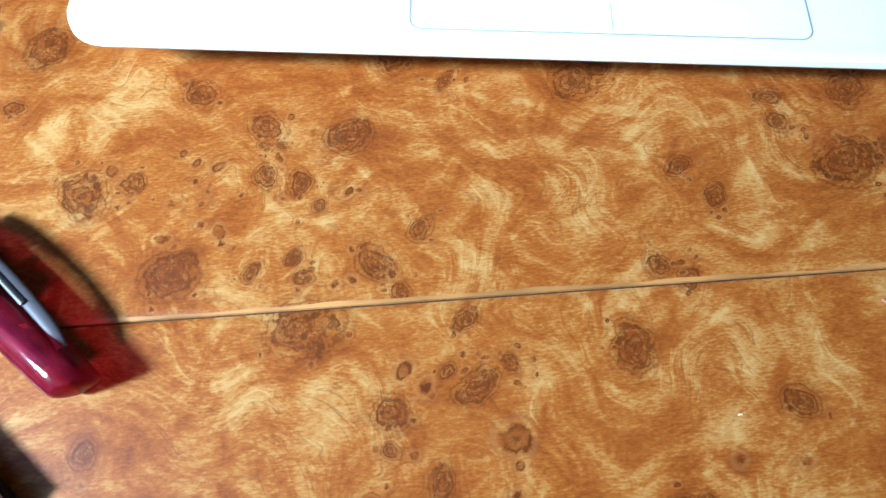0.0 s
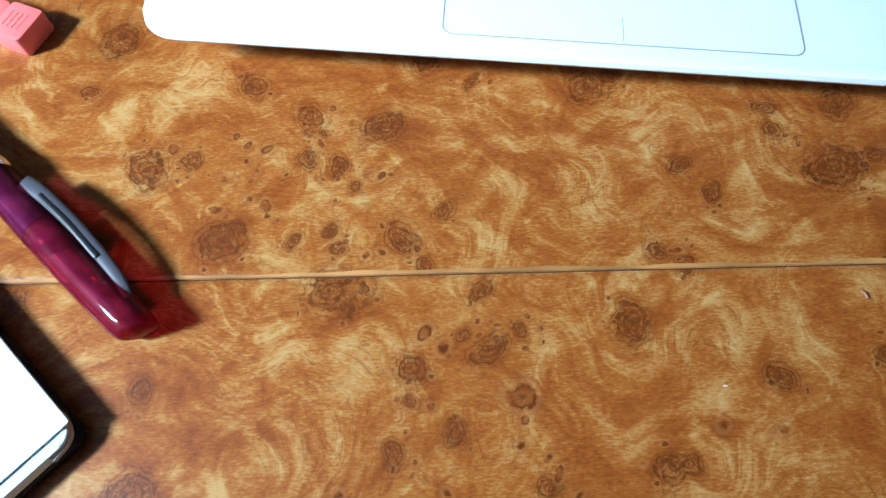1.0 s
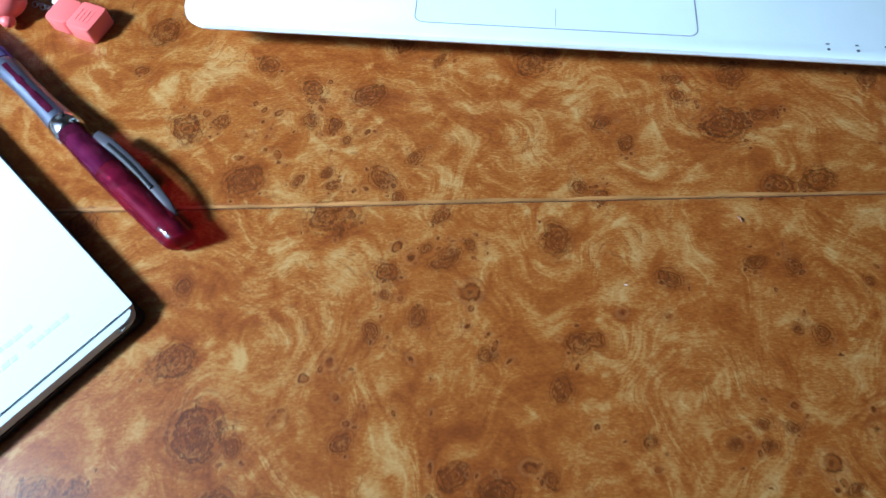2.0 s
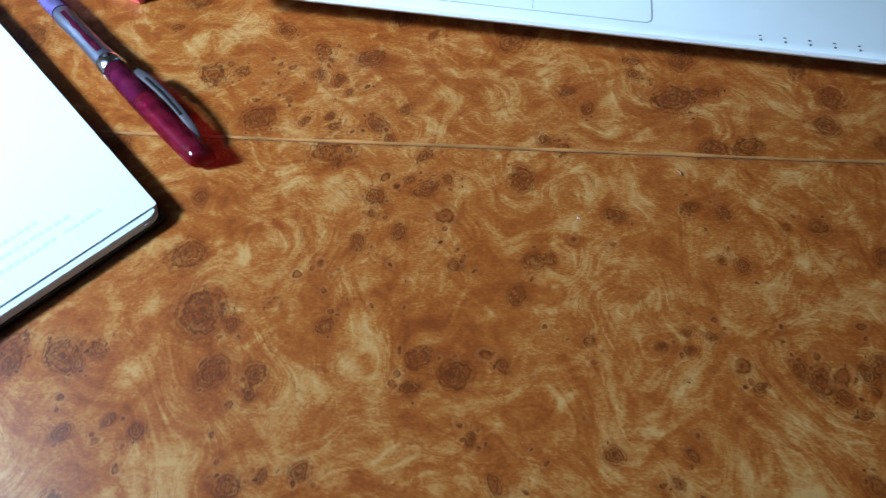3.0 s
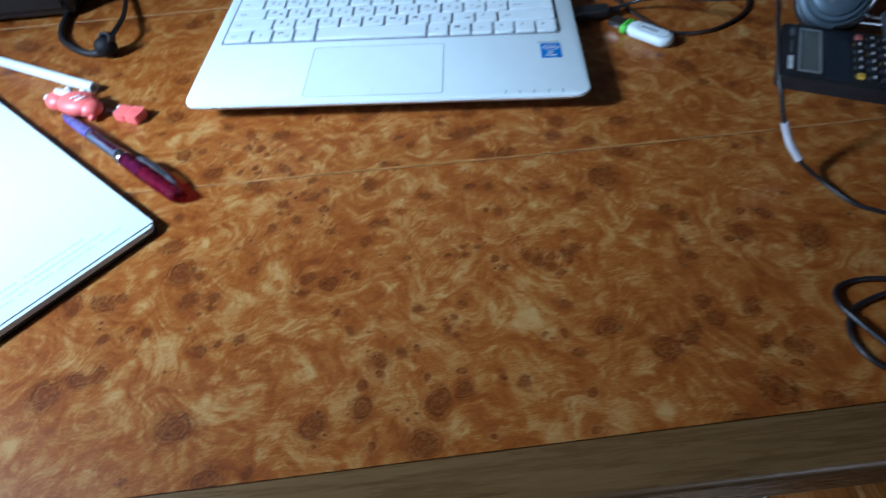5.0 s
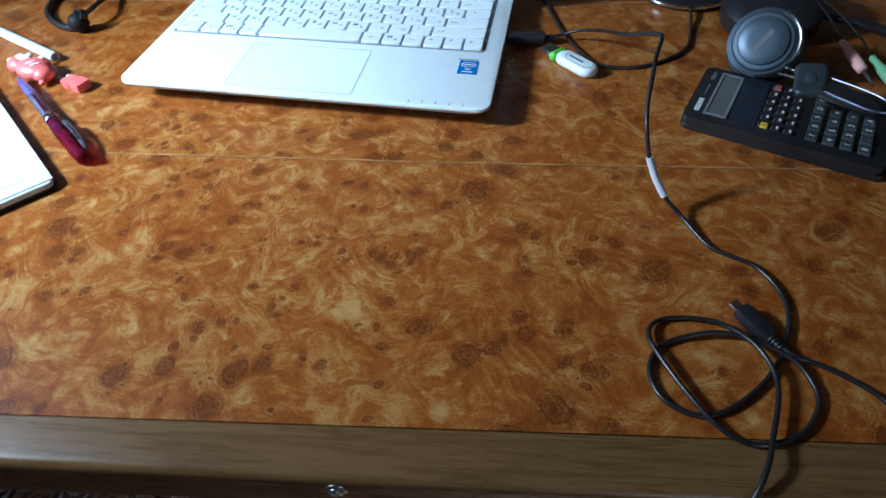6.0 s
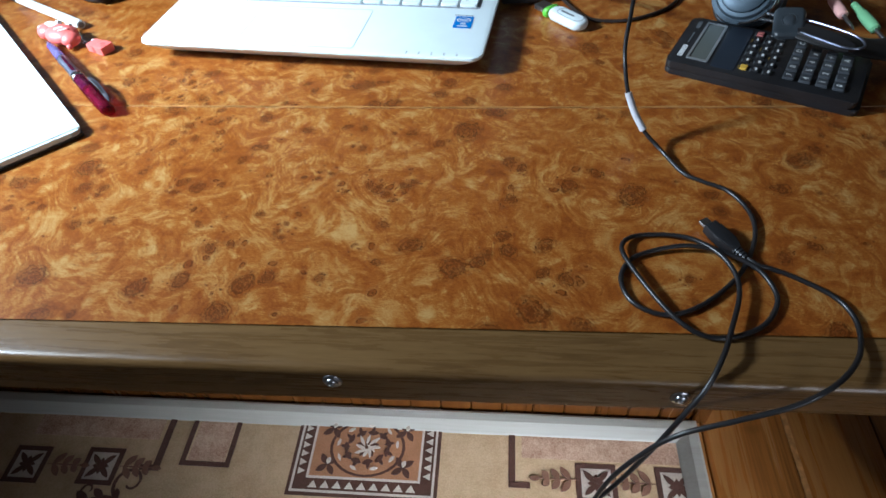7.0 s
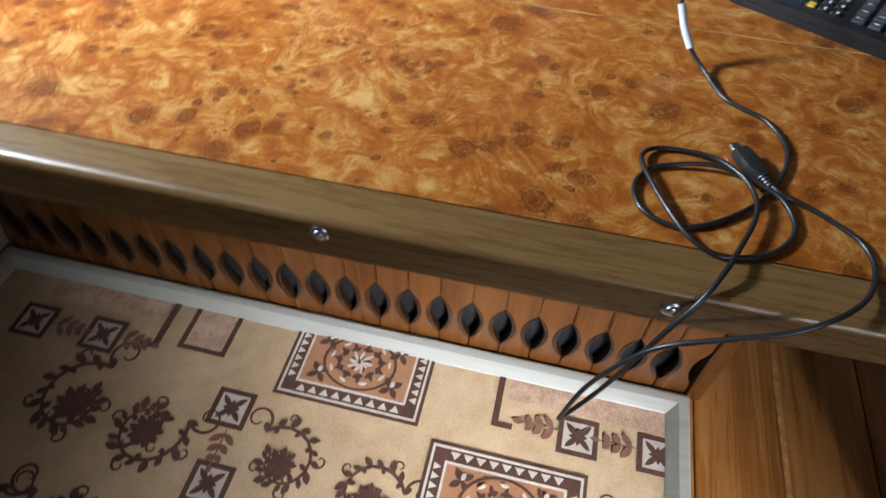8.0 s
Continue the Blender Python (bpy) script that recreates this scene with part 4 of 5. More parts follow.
# ---- rubber toy stick and its cap ----
def toy():
    """A small coral rubber figure, kept plain: one mesh with pale knobs."""
    bm = bmesh.new()
    ball((0.003, 0.0005, 0.0100), 0.0140, 1.38, 0.96, 0.72, bm)
    ball((-0.017, 0.001, 0.0095), 0.0105, 1.1, 1.0, 0.86, bm)
    ball((0.016, -0.001, 0.0085), 0.0105, 0.95, 0.92, 0.78, bm)
    ball((0.0215, -0.0085, 0.0045), 0.0032, 1.0, 1.0, 1.0, bm)
    ball((0.008, 0.0095, 0.0120), 0.0050, 1.3, 0.8, 0.8, bm)
    n = len(bm.faces)
    ball((-0.0225, 0.0085, 0.0135), 0.0034, bm=bm)
    ball((-0.0130, 0.0115, 0.0150), 0.0034, bm=bm)
    ball((-0.0280, 0.0010, 0.0110), 0.0036, bm=bm)
    ball((0.0010, 0.0125, 0.0140), 0.0032, 1.2, 1.0, 1.0, bm)
    ball((-0.012, 0.0045, 0.0176), 0.0046, 1.9, 0.9, 0.5, bm, 8)
    for k in range(2):
        ball((0.006 + 0.005 * k, -0.001, 0.0198 - 0.0010 * k), 0.0034, 0.42, 1.5, 0.35, bm, -35)
    for i, f in enumerate(bm.faces):
        f.material_index = 0 if i < n else 1
    ob = new("toy_figure", finish("toy_figure", bm, [CORAL, OFFWHITE], True))
    ob.matrix_world = pose(-0.2440, 0.3405, TOP + 0.0004, 0, 0, -22) @ Matrix.Diagonal((0.93, 0.93, 0.80, 1))
    tagged(ob, "small coral rubber toy with white knobs beside the pen", "toy")
    cap = thing("stick_cap", "coral rubber memory stick cap on a short chain", "cap", pose(-0.2000, 0.3258, TOP, 0, 0, -24) @ Matrix.Diagonal((0.90, 0.90, 0.90, 1)))
    part("cap_body", prism(rounded(0.0008, -0.0075, 0.0135, 0.0075, 0.0016, 3), 0, 0.0085, 0.0009), CORAL, cap)
    part("cap_collar", prism(rounded(-0.0115, -0.0070, 0.0004, 0.0070, 0.0022, 3), 0, 0.0078, 0.0009), CORAL, cap)
    rid = bmesh.new()
    for k in range(4):
        box(0.0035 + 0.002 * k, -0.0035, 0.0083, 0.0041 + 0.002 * k, 0.0035, 0.00865, bm=rid)
    part("grip_ridges", rid, CORAL, cap)
    part("loop_lug", lathe([(0.0022, 0), (0.0022, 0.003), (0.0012, 0.0034)], 12), OFFWHITE, cap, at=pose(-0.0125, 0.004, 0.004))
    ch = bmesh.new()
    for k in range(5):
        c = Vector((-0.0165 - 0.0022 * k, 0.001 + 0.0008 * (k % 2), 0.0028))
        ring = [c + Vector((0.0015 * math.cos(a), 0.0012 * math.sin(a), 0.0006 * (-1) ** k * math.sin(a))) for a in [2 * math.pi * j / 10 for j in range(11)]]
        tube(ring, 0.0003, 1, 6, ch)
    part("chain", ch, STEEL, cap, "short silver chain")


toy()


# ---- calculator ----
def calculator():
    L, W = 0.1365, 0.0785
    calc = thing("calculator", "black scientific calculator in its slide case", "calculator", pose(0.2952, 0.2822, TOP, 0, 0, -27.0))
    part("case", prism(rounded(0.0, 0.0004, L + 0.003, W + 0.001, 0.005, 5), 0, 0.0050, 0.0018), BLACK, calc, "black hard slide case under the calculator")
    body = part("body", prism(rounded(0.0, 0.0, L, W, 0.005, 5), 0.0053, 0.0112, 0.0014), BLACK, calc)
    z = 0.0112
    fr = part("display_frame", frame_strip(0.0132, 0.0095, 0.0298, 0.0725, 0.001, 0.0018, z - 0.001, z + 0.0008), LCD_FRAME, calc, "silver frame round the display")
    part("display", box(0.0146, 0.0109, z - 0.0005, 0.0284, 0.0711, z + 0.0002), LCD, fr, "grey display, blank")
    bars = bmesh.new()
    for k in range(7):
        box(0.0060, 0.011 + k * 0.0027, z, 0.0098, 0.0128 + k * 0.0027, z + 0.0002, bm=bars)
    part("maker_mark", bars, INK, calc, "white bars where the mark is", smooth=False)
    part("model_mark", box(0.0065, 0.060, z, 0.0095, 0.072, z + 0.0002), PRINT, calc, smooth=False)
    part("tagline", box(0.0075, 0.034, z, 0.0085, 0.052, z + 0.0002), PRINT, calc, smooth=False)
    part("function_panel", prism(rounded(0.0325, 0.006, 0.0500, 0.074, 0.002, 3), z - 0.0005, z + 0.0004), BLUE_PANEL, calc, "dark blue grey panel")
    small = finish("small_key", prism(rounded(-0.0022, -0.0032, 0.0022, 0.0032, 0.0008, 3), 0, 0.0018, 0.0005, seg=1), BLACK, True)
    yellow = finish("shift_key", prism(rounded(-0.0026, -0.0034, 0.0026, 0.0034, 0.0008, 3), 0, 0.0018, 0.0005, seg=1), YELLOW, True)
    rose = finish("power_key", prism(rounded(-0.0026, -0.0034, 0.0026, 0.0034, 0.0008, 3), 0, 0.0018, 0.0005, seg=1), ROSE, True)
    for c in range(3):
        for r in range(6):
            x, y = 0.0560 + c * 0.0088, 0.0135 + r * 0.0112
            me = yellow if (c, r) == (0, 0) else rose if (c, r) == (0, 5) else small
            key = shared("small_key", me, calc, pose(x, y, z - 0.0002))
            if me is small:
                part("key_print", box(-0.0008, -0.0018, 0.0017, 0.0008, 0.0018, 0.00192), INK, key, smooth=False)
            part("upper_print", box(x - 0.0042, y - 0.0024, z, x - 0.0033, y + 0.0024, z + 0.00012), PRINT if (c + r) % 4 else OCHRE, calc, smooth=False)
    big = finish("number_key", prism(rounded(-0.0040, -0.0050, 0.0040, 0.0050, 0.0010, 3), 0, 0.0024, 0.0007, seg=1), GREY_KEY, True)
    grid = ("789DC", "456x/", "123+-", "0.EA=")
    for c, row in enumerate(grid):
        for r, ch in enumerate(row):
            key = shared("number_key", big, calc, pose(0.0880 + c * 0.0113, 0.0150 + r * 0.0126, z - 0.0002))
            letters(ch, 0.0058, INK, key, pose(0, 0, 0.0024, 0, 0, 90), bold=0.00008)


calculator()


# ---- headphones ----
def headphones():
    hp = thing("headphones", "blue grey over-ear headphones with chrome yoke, lying folded", "headphones", pose(0.3650, 0.3470, 0.7860))
    n = Vector((-0.46, -0.67, 0.60)).normalized()
    face = n.to_track_quat("Z", "Y").to_matrix().to_4x4() @ Matrix.Diagonal((0.80, 0.80, 0.80, 1))
    prof = [(0.020, -0.026), (0.0345, -0.024), (0.0350, -0.018), (0.0340, -0.0175), (0.0345, -0.010), (0.0335, -0.004), (0.0290, -0.0015), (0.0285, 0.0005),
            (0.0270, 0.0022), (0.0235, 0.0026), (0.0230, 0.0045), (0.0215, 0.0056), (0.0120, 0.0062), (0.0010, 0.0063)]
    cup = part("ear_cup", lathe(prof, 44), GUNMETAL, hp, "stepped blue grey ear cup", at=face)
    part("ear_cushion", lathe([(0.020, -0.040), (0.031, -0.040), (0.036, -0.036), (0.037, -0.031), (0.034, -0.0262), (0.020, -0.0262)], 40), LEATHERETTE, hp, "black ear cushion", at=face)
    mark = box(-0.012, -0.0028, 0.00625, 0.012, 0.0018, 0.0065)
    box(-0.007, -0.0065, 0.00625, 0.007, -0.0055, 0.0065, bm=mark)
    part("maker_mark", moved(mark, pose(0, 0, 0, 0, 0, 70)), PRINT, cup, "grey bars where the mark is", smooth=False)
    ringpts = [(0.0325 * math.cos(a), 0.0325 * math.sin(a), -0.0022) for a in [radians(-78 + 13 * k) for k in range(13)]]
    part("yoke", tube(ringpts, 0.0016, 2, 8), CHROME, hp, "chrome yoke arc", at=face)
    wires = bmesh.new()
    for s in (-1, 1):
        tube([(0.006 + 0.010 * (s + 1) / 2, -0.0235 + 0.007 * s, -0.010), (0.012, -0.036 + 0.006 * s, -0.006), (0.018, -0.048 + 0.006 * s, -0.003)], 0.0012, 4, 8, wires)
    part("yoke_wire", wires, CHROME, hp, "pair of chrome wires")
    seat = pose(0.0195, -0.0520, -0.0020, 14, -8, -18) @ Matrix.Diagonal((0.90, 1.02, 0.9, 1))
    body = loft([(rounded(-0.0122 + i, -0.0160 + i, 0.0122 - i, 0.0160 - i, 0.0060 - 0.5 * i, 8), zz) for i, zz in ((0.0020, -0.0034), (0.0003, -0.0022), (0.0, 0.0), (0.0006, 0.0016), (0.0020, 0.0026), (0.0040, 0.0030))])
    part("slider_joint", moved(body, seat), JOINT, hp, "rounded square slider housing")
    part("slider_dimple", moved(lathe([(0.0076, 0.0024), (0.0077, 0.0031), (0.0070, 0.0034), (0.0062, 0.0031), (0.0058, 0.0033), (0.0045, 0.0040), (0.0024, 0.0043), (0.0004, 0.0044)], 32), seat @ Matrix.Diagonal((0.80, 1.0, 1, 1))), JOINT, hp, "oval dimple")
    band = [(0.024, -0.0560, -0.0050), (0.040, -0.0700, -0.0055), (0.060, -0.0760, -0.008), (0.085, -0.0720, -0.014), (0.120, -0.052, -0.020), (0.148, -0.015, -0.022), (0.150, 0.040, -0.024), (0.115, 0.080, -0.024), (0.085, 0.092, -0.022)]
    part("headband", tube(band, 0.0125, 6, 14, flat=0.30), LEATHERETTE, hp, "black padded headband")
    loop = [(0.0270, -0.0480, -0.0010), (0.0440, -0.0680, 0.0010), (0.0525, -0.0795, 0.0015), (0.0552, -0.0880, 0.0015), (0.0530, -0.0955, 0.0015), (0.0465, -0.0975, 0.0012), (0.0390, -0.0940, 0.0008), (0.0300, -0.0830, 0.0), (0.0190, -0.0690, -0.0010)]
    part("slider_wire", tube([(x + 0.0035, y, q) for x, y, q in loop], 0.00085, 6, 8), BLUE_STEEL, hp, "chrome slider wire bent in a loop")
    part("slider_tongue", prism([(0.0255, -0.0500), (0.0430, -0.0690), (0.0512, -0.0800), (0.0538, -0.0880), (0.0520, -0.0942), (0.0465, -0.0960), (0.0400, -0.0928), (0.0305, -0.0815), (0.0205, -0.0690)][::-1], -0.0022, -0.0006, 0.0003), BLACK, hp, "black tongue inside the wire")
    face2 = Matrix.Translation((0.040, 0.094, -0.008)) @ Matrix.Scale(1.25, 4) @ Vector((-0.1, -0.15, 0.95)).normalized().to_track_quat("Z", "Y").to_matrix().to_4x4()
    # Black where the first cup is blue grey: its shade is in the colour.
    part("ear_cup", lathe([(0.020, -0.018), (0.0345, -0.016), (0.0345, -0.004), (0.029, 0.001), (0.012, 0.004), (0.001, 0.0042)], 40), BLACK, hp, "other ear cup, coloured black for its shade", at=face2)


headphones()


# ---- memory stick ----
def memory_stick():
    st = thing("memory_stick", "white memory stick with bright green end", "memory stick", pose(0.2085, 0.3835, TOP, 0, 0, -48.5))
    part("body", loft([(rounded(0.0050 + i, -0.0092 + i, 0.0460 - i, 0.0092 - i, 0.0088 - i, 12), zz) for i, zz in ((0.0030, 0.0006), (0.0010, 0.0016), (0.0, 0.0036), (0.0, 0.0058), (0.0008, 0.0078), (0.0022, 0.0088), (0.0044, 0.0092))]), WHITE_KEY, st)
    part("cap_end", loft([(rounded(0.0 + i, -0.0088 + i, 0.0066, 0.0088 - i, 0.0026, 6), zz) for i, zz in ((0.0020, 0.0004), (0.0004, 0.0020), (0.0, 0.0050), (0.0008, 0.0074), (0.0024, 0.0088))]), GREEN, st, "bright green end")
    part("connector", box(-0.012, -0.0060, 0.0028, 0.0004, 0.0060, 0.0072, 0.0004), STEEL, st, "steel USB connector")
    part("groove_line", frame_strip(0.014, -0.0062, 0.042, 0.0062, 0.006, 0.0005, 0.0090, 0.00935), KEY_WELL, st)
    mk = bmesh.new()
    for k in range(6):
        box(0.017 + k * 0.0026, -0.0012, 0.0091, 0.019 + k * 0.0026, 0.0010, 0.0094, bm=mk)
    part("maker_mark", mk, PRINT, st, "small grey bars", smooth=False)


memory_stick()


# ---- cables ----
def usb_cable():
    cab = thing("usb_cable", "black USB cable from the laptop, looped over the table edge", "cable")
    r, z = 0.00142, TOP + 0.0017
    part("usb_plug", moved(prism(rounded(0, -0.0062, 0.036, 0.0062, 0.003, 4), 0.0025, 0.0105, 0.0014), pose(0.1655, 0.4045, TOP, 0, 0, 3)), BLACK, cab, "moulded black plug in the laptop's side")
    rel = bmesh.new()
    for k in range(4):
        join(rel, moved(lathe([(0.0032 - 0.0002 * k, 0), (0.0032 - 0.0002 * k, 0.0016)], 12), pose(0.2022 + 0.0026 * k, 0.4066 + 0.0002 * k, TOP + 0.0062, 0, 90, 3)))
    part("strain_relief", rel, BLACK, cab)
    # out of the plug, up to a kink in mid-air, then down to the table by the tape wrap
    first = [(0.200, 0.4065, TOP + 0.0062), (0.214, 0.411, TOP + 0.0065), (0.230, 0.405, TOP + 0.014), (0.2455, 0.382, TOP + 0.026), (0.2520, 0.330, TOP + 0.050), (0.2555, 0.292, TOP + 0.070), (0.2605, 0.270, TOP + 0.0815),
             (0.2612, 0.2630, TOP + 0.0815), (0.2565, 0.250, TOP + 0.077), (0.2535, 0.237, TOP + 0.070), (0.2500, 0.221, TOP + 0.0595), (0.2497, 0.209, TOP + 0.050), (0.2530, 0.200, TOP + 0.0345), (0.2590, 0.1945, TOP + 0.0215),
             (0.2660, 0.188, TOP + 0.0115), (0.2770, 0.1765, TOP + 0.0040), (0.2880, 0.156, z), (0.2985, 0.1475, z),
             (0.312, 0.139, z), (0.320, 0.124, z), (0.3215, 0.108, z), (0.316, 0.089, z), (0.303, 0.067, z), (0.283, 0.048, z), (0.264, 0.038, z), (0.250, 0.0395, z)]
    second = [(0.2500, 0.0395, z), (0.2400, 0.0485, z), (0.2375, 0.0635, z), (0.2450, 0.0775, z), (0.2600, 0.0845, z + 0.0007), (0.2790, 0.0865, z + 0.0028), (0.2970, 0.0815, z + 0.0028), (0.3120, 0.0715, z + 0.0021),
              (0.3185, 0.0591, z + 0.0007), (0.3180, 0.0468, z), (0.3080, 0.0330, z), (0.2940, 0.0255, z), (0.2790, 0.0235, z), (0.2660, 0.0300, z + 0.0014), (0.2545, 0.0459, z + 0.0028), (0.2435, 0.0697, z + 0.0028),
              (0.2400, 0.0845, z + 0.0021), (0.2465, 0.0945, z + 0.0007), (0.2620, 0.0980, z), (0.2800, 0.0935, z + 0.0021), (0.2930, 0.0805, z + 0.0042), (0.2990, 0.0653, z + 0.0042), (0.2980, 0.0494, z + 0.0035), (0.2885, 0.0260, z + 0.0035)]
    third = [(0.2885, 0.026, z + 0.005), (0.281, 0.010, z + 0.004), (0.272, -0.004, z - 0.004), (0.262, -0.011, z - 0.024), (0.252, -0.013, 0.690), (0.243, -0.013, 0.655), (0.2335, -0.014, 0.628), (0.2285, -0.016, 0.6195),
             (0.2285, -0.018, 0.630), (0.235, -0.018, 0.668), (0.247, -0.0175, 0.700), (0.262, -0.0165, 0.722), (0.288, -0.015, 0.737), (0.312, -0.012, 0.748), (0.330, -0.004, z + 0.003), (0.3445, 0.010, z + 0.003), (0.353, 0.026, z),
             (0.3545, 0.040, z), (0.349, 0.053, z), (0.333, 0.0660, z), (0.321, 0.0715, z + 0.001), (0.3135, 0.0735, z + 0.002), (0.3050, 0.0850, z + 0.0024)]
    part("cord", tube(first + second[1:] + third[1:], r, 7, 10), RUBBER, cab, "long black cord in loose loops")
    part("tape_wrap", tube([(0.2530, 0.200, TOP + 0.0345), (0.2590, 0.1945, TOP + 0.0215), (0.2655, 0.1885, TOP + 0.0120)], 0.0024, 6, 14), TAPE, cab, "pale silver tape wrap")
    ends = moved(prism([(-0.003, -0.0040), (0.002, -0.0046), (0.013, -0.0050), (0.0195, -0.0026), (0.0195, 0.0026), (0.013, 0.0050), (0.002, 0.0046), (-0.003, 0.0040)], -0.0034, 0.0034, 0.0011), pose(0.2950, 0.1010, TOP + 0.0042, 0, 2, -59))
    part("micro_plug", ends, BLACK, cab, "moulded black micro plug")
    part("micro_tip", moved(box(-0.0085, -0.0030, -0.0010, -0.003, 0.0030, 0.0010, 0.0003), pose(0.2950, 0.1010, TOP + 0.0042, 0, 2, -59)), STEEL, cab, "steel micro connector")
    rel = bmesh.new()
    for k in range(4):
        join(rel, moved(lathe([(0.0032 - 0.0002 * k, 0), (0.0032 - 0.0002 * k, 0.0013)], 12), pose(0.2950, 0.1010, TOP + 0.0044, 0, 2, -59) @ pose(0.0190 + 0.0021 * k, 0, 0, 0, 90, 0)))
    part("strain_relief", rel, BLACK, cab)


usb_cable()


def audio_cable():
    cab = thing("audio_cable", "thin dark cable curving behind the memory stick", "cable")
    z = TOP + 0.0018
    part("cord", tube([(0.195, 0.545, z), (0.207, 0.480, z), (0.217, 0.430, z), (0.229, 0.395, z), (0.246, 0.3685, z), (0.277, 0.3655, z), (0.308, 0.381, z),
                       (0.3265, 0.402, z), (0.335, 0.430, z), (0.342, 0.470, z + 0.004), (0.346, 0.520, z), (0.36, 0.60, z)], 0.0016, 8, 8), BROWN_CABLE, cab)
    jacks = thing("audio_plugs", "pink and pale green audio jack plugs on thin leads", "plug")
    for y, mt, at in ((0, PINK, pose(0.4440, 0.3800, TOP + 0.0190, 0, 2, -89) @ Matrix.Diagonal((1.25, 0.88, 0.88, 1))), (1, PALE_GREEN, pose(0.4590, 0.3560, TOP + 0.0180, 0, 2, -86) @ Matrix.Diagonal((1.2, 0.9, 0.9, 1)))):
        lie = pose(0, 0, 0, 0, 90, 0)
        b = part("plug_body", moved(lathe([(0.0026, 0), (0.0032, 0.001), (0.0032, 0.003), (0.0026, 0.0034), (0.0026, 0.0044), (0.0034, 0.0048), (0.0034, 0.0068), (0.0028, 0.0072), (0.0028, 0.0082), (0.0036, 0.0086), (0.0036, 0.012), (0.0046, 0.014), (0.0050, 0.028), (0.0044, 0.0335), (0.0030, 0.0345)], 18), lie), mt, jacks, at=at)
        part("jack_pin", moved(lathe([(0.0017, 0.0345), (0.0017, 0.046), (0.0012, 0.047), (0.0016, 0.048), (0.0006, 0.052)], 12), lie), STEEL, b)
        part("lead", tube([(0.0, 0, 0), (-0.02, -0.002, 0.006), (-0.05, -0.012, 0.013), (-0.09, -0.022, 0.010), (-0.13, -0.026, -0.012)], 0.0009, 6, 8), RUBBER, b)


audio_cable()


def ball_cable():
    cab = thing("clip_cable", "thick black cable with a round black cable clip", "cable")
    c = Vector((-0.2405, 0.4225, TOP))
    part("round_clip", ball(c + Vector((0, 0, 0.0090)), 0.0098, 1.0, 0.92, 0.92), MATT_BLACK, cab, "round black rubber clip")
    part("clip_band", moved(frame_strip(-0.008, -0.0100, 0.0045, 0.0100, 0.0045, 0.0018, -0.0035, 0.0035), Matrix.Translation(c + Vector((0.0035, 0, 0.0110))) @ pose(0, 0, 0, 60, 0, -30)), RUBBER, cab)
    z = TOP + 0.0034
    part("cord", tube([c + Vector((-0.004, -0.002, 0.006)), (-0.256, 0.4235, z), (-0.272, 0.4330, z), (-0.289, 0.452, z), (-0.297, 0.476, z), (-0.298, 0.505, z), (-0.288, 0.545, z), (-0.268, 0.590, z), (-0.255, 0.66, z)], 0.0031, 6, 10), RUBBER, cab)
    part("lead", tube([c + Vector((0.002, 0.004, 0.012)), (-0.2340, 0.445, TOP + 0.014), (-0.237, 0.475, TOP + 0.010), (-0.246, 0.515, TOP + 0.006), (-0.258, 0.565, TOP + 0.003), (-0.27, 0.62, TOP + 0.0025)], 0.0022, 6, 8), RUBBER, cab)


ball_cable()


def back_things():
    sp = thing("speaker_box", "black box speaker at the rear of the table", "speaker", pose(-0.515, 0.500, TOP))
    part("cabinet", box(0, 0, 0.003, 0.225, 0.18, 0.22, 0.006, 3), BLACK, sp)
    part("front_panel", box(0.008, -0.004, 0.012, 0.217, 0.001, 0.212, 0.002), LEATHERETTE, sp, "dark cloth front")
    for x in (0.02, 0.195):
        part("foot", lathe([(0.008, 0), (0.007, 0.0035)], 12), BLACK, sp, at=pose(x, 0.03, 0))
    co = thing("coiled_lead", "black coiled lead beside the laptop", "cable")
    pts = []
    for k in range(50):
        a = 2 * math.pi * k / 16
        rr = 0.024 + 0.004 * math.sin(k * 0.6)
        pts.append((-0.178 + rr * math.cos(a), 0.560 + 0.9 * rr * math.sin(a), TOP + 0.003 + 0.0022 * (k / 16)))
    part("coil", tube(pts, 0.0024, 2, 8), RUBBER, co)
    di = thing("round_base", "round black stand foot with a chrome rim", "stand", pose(0.345, 0.515, TOP))
    part("disc", lathe([(0.043, 0), (0.046, 0.002), (0.046, 0.007), (0.040, 0.010), (0.012, 0.013), (0.010, 0.02)], 44), BLACK, di)
    part("rim", lathe([(0.0462, 0.003), (0.0472, 0.004), (0.0472, 0.0062), (0.0462, 0.0072)], 44), CHROME, di, "chrome rim")
    part("stem", lathe([(0.008, 0.019), (0.0075, 0.10), (0.0075, 0.16)], 20), BLACK, di)


back_things()


def crumbs():
    for k, (x, y, s, a) in enumerate(((0.051, 0.2250, 0.0013, -60), (0.0075, 0.2020, 0.0005, 0))):
        bm = tube([(-s, 0, s * 0.4), (0, s * 0.2, s * 0.5), (s, 0, s * 0.4)], s * 0.28, 3, 8)
        ob = new("crumb", finish("crumb", bm, PILE_RUST if k == 0 else OFFWHITE, True))
        ob.matrix_world = pose(x, y, TOP - s * 0.1, 0, 0, a)
        tagged(ob, "tiny pale crumb on the table", "crumb")


crumbs()


# ---- rug ----
RX0, RX1, RY0, RY1, RZ = -0.80, 0.510, -1.60, 0.373, 0.008


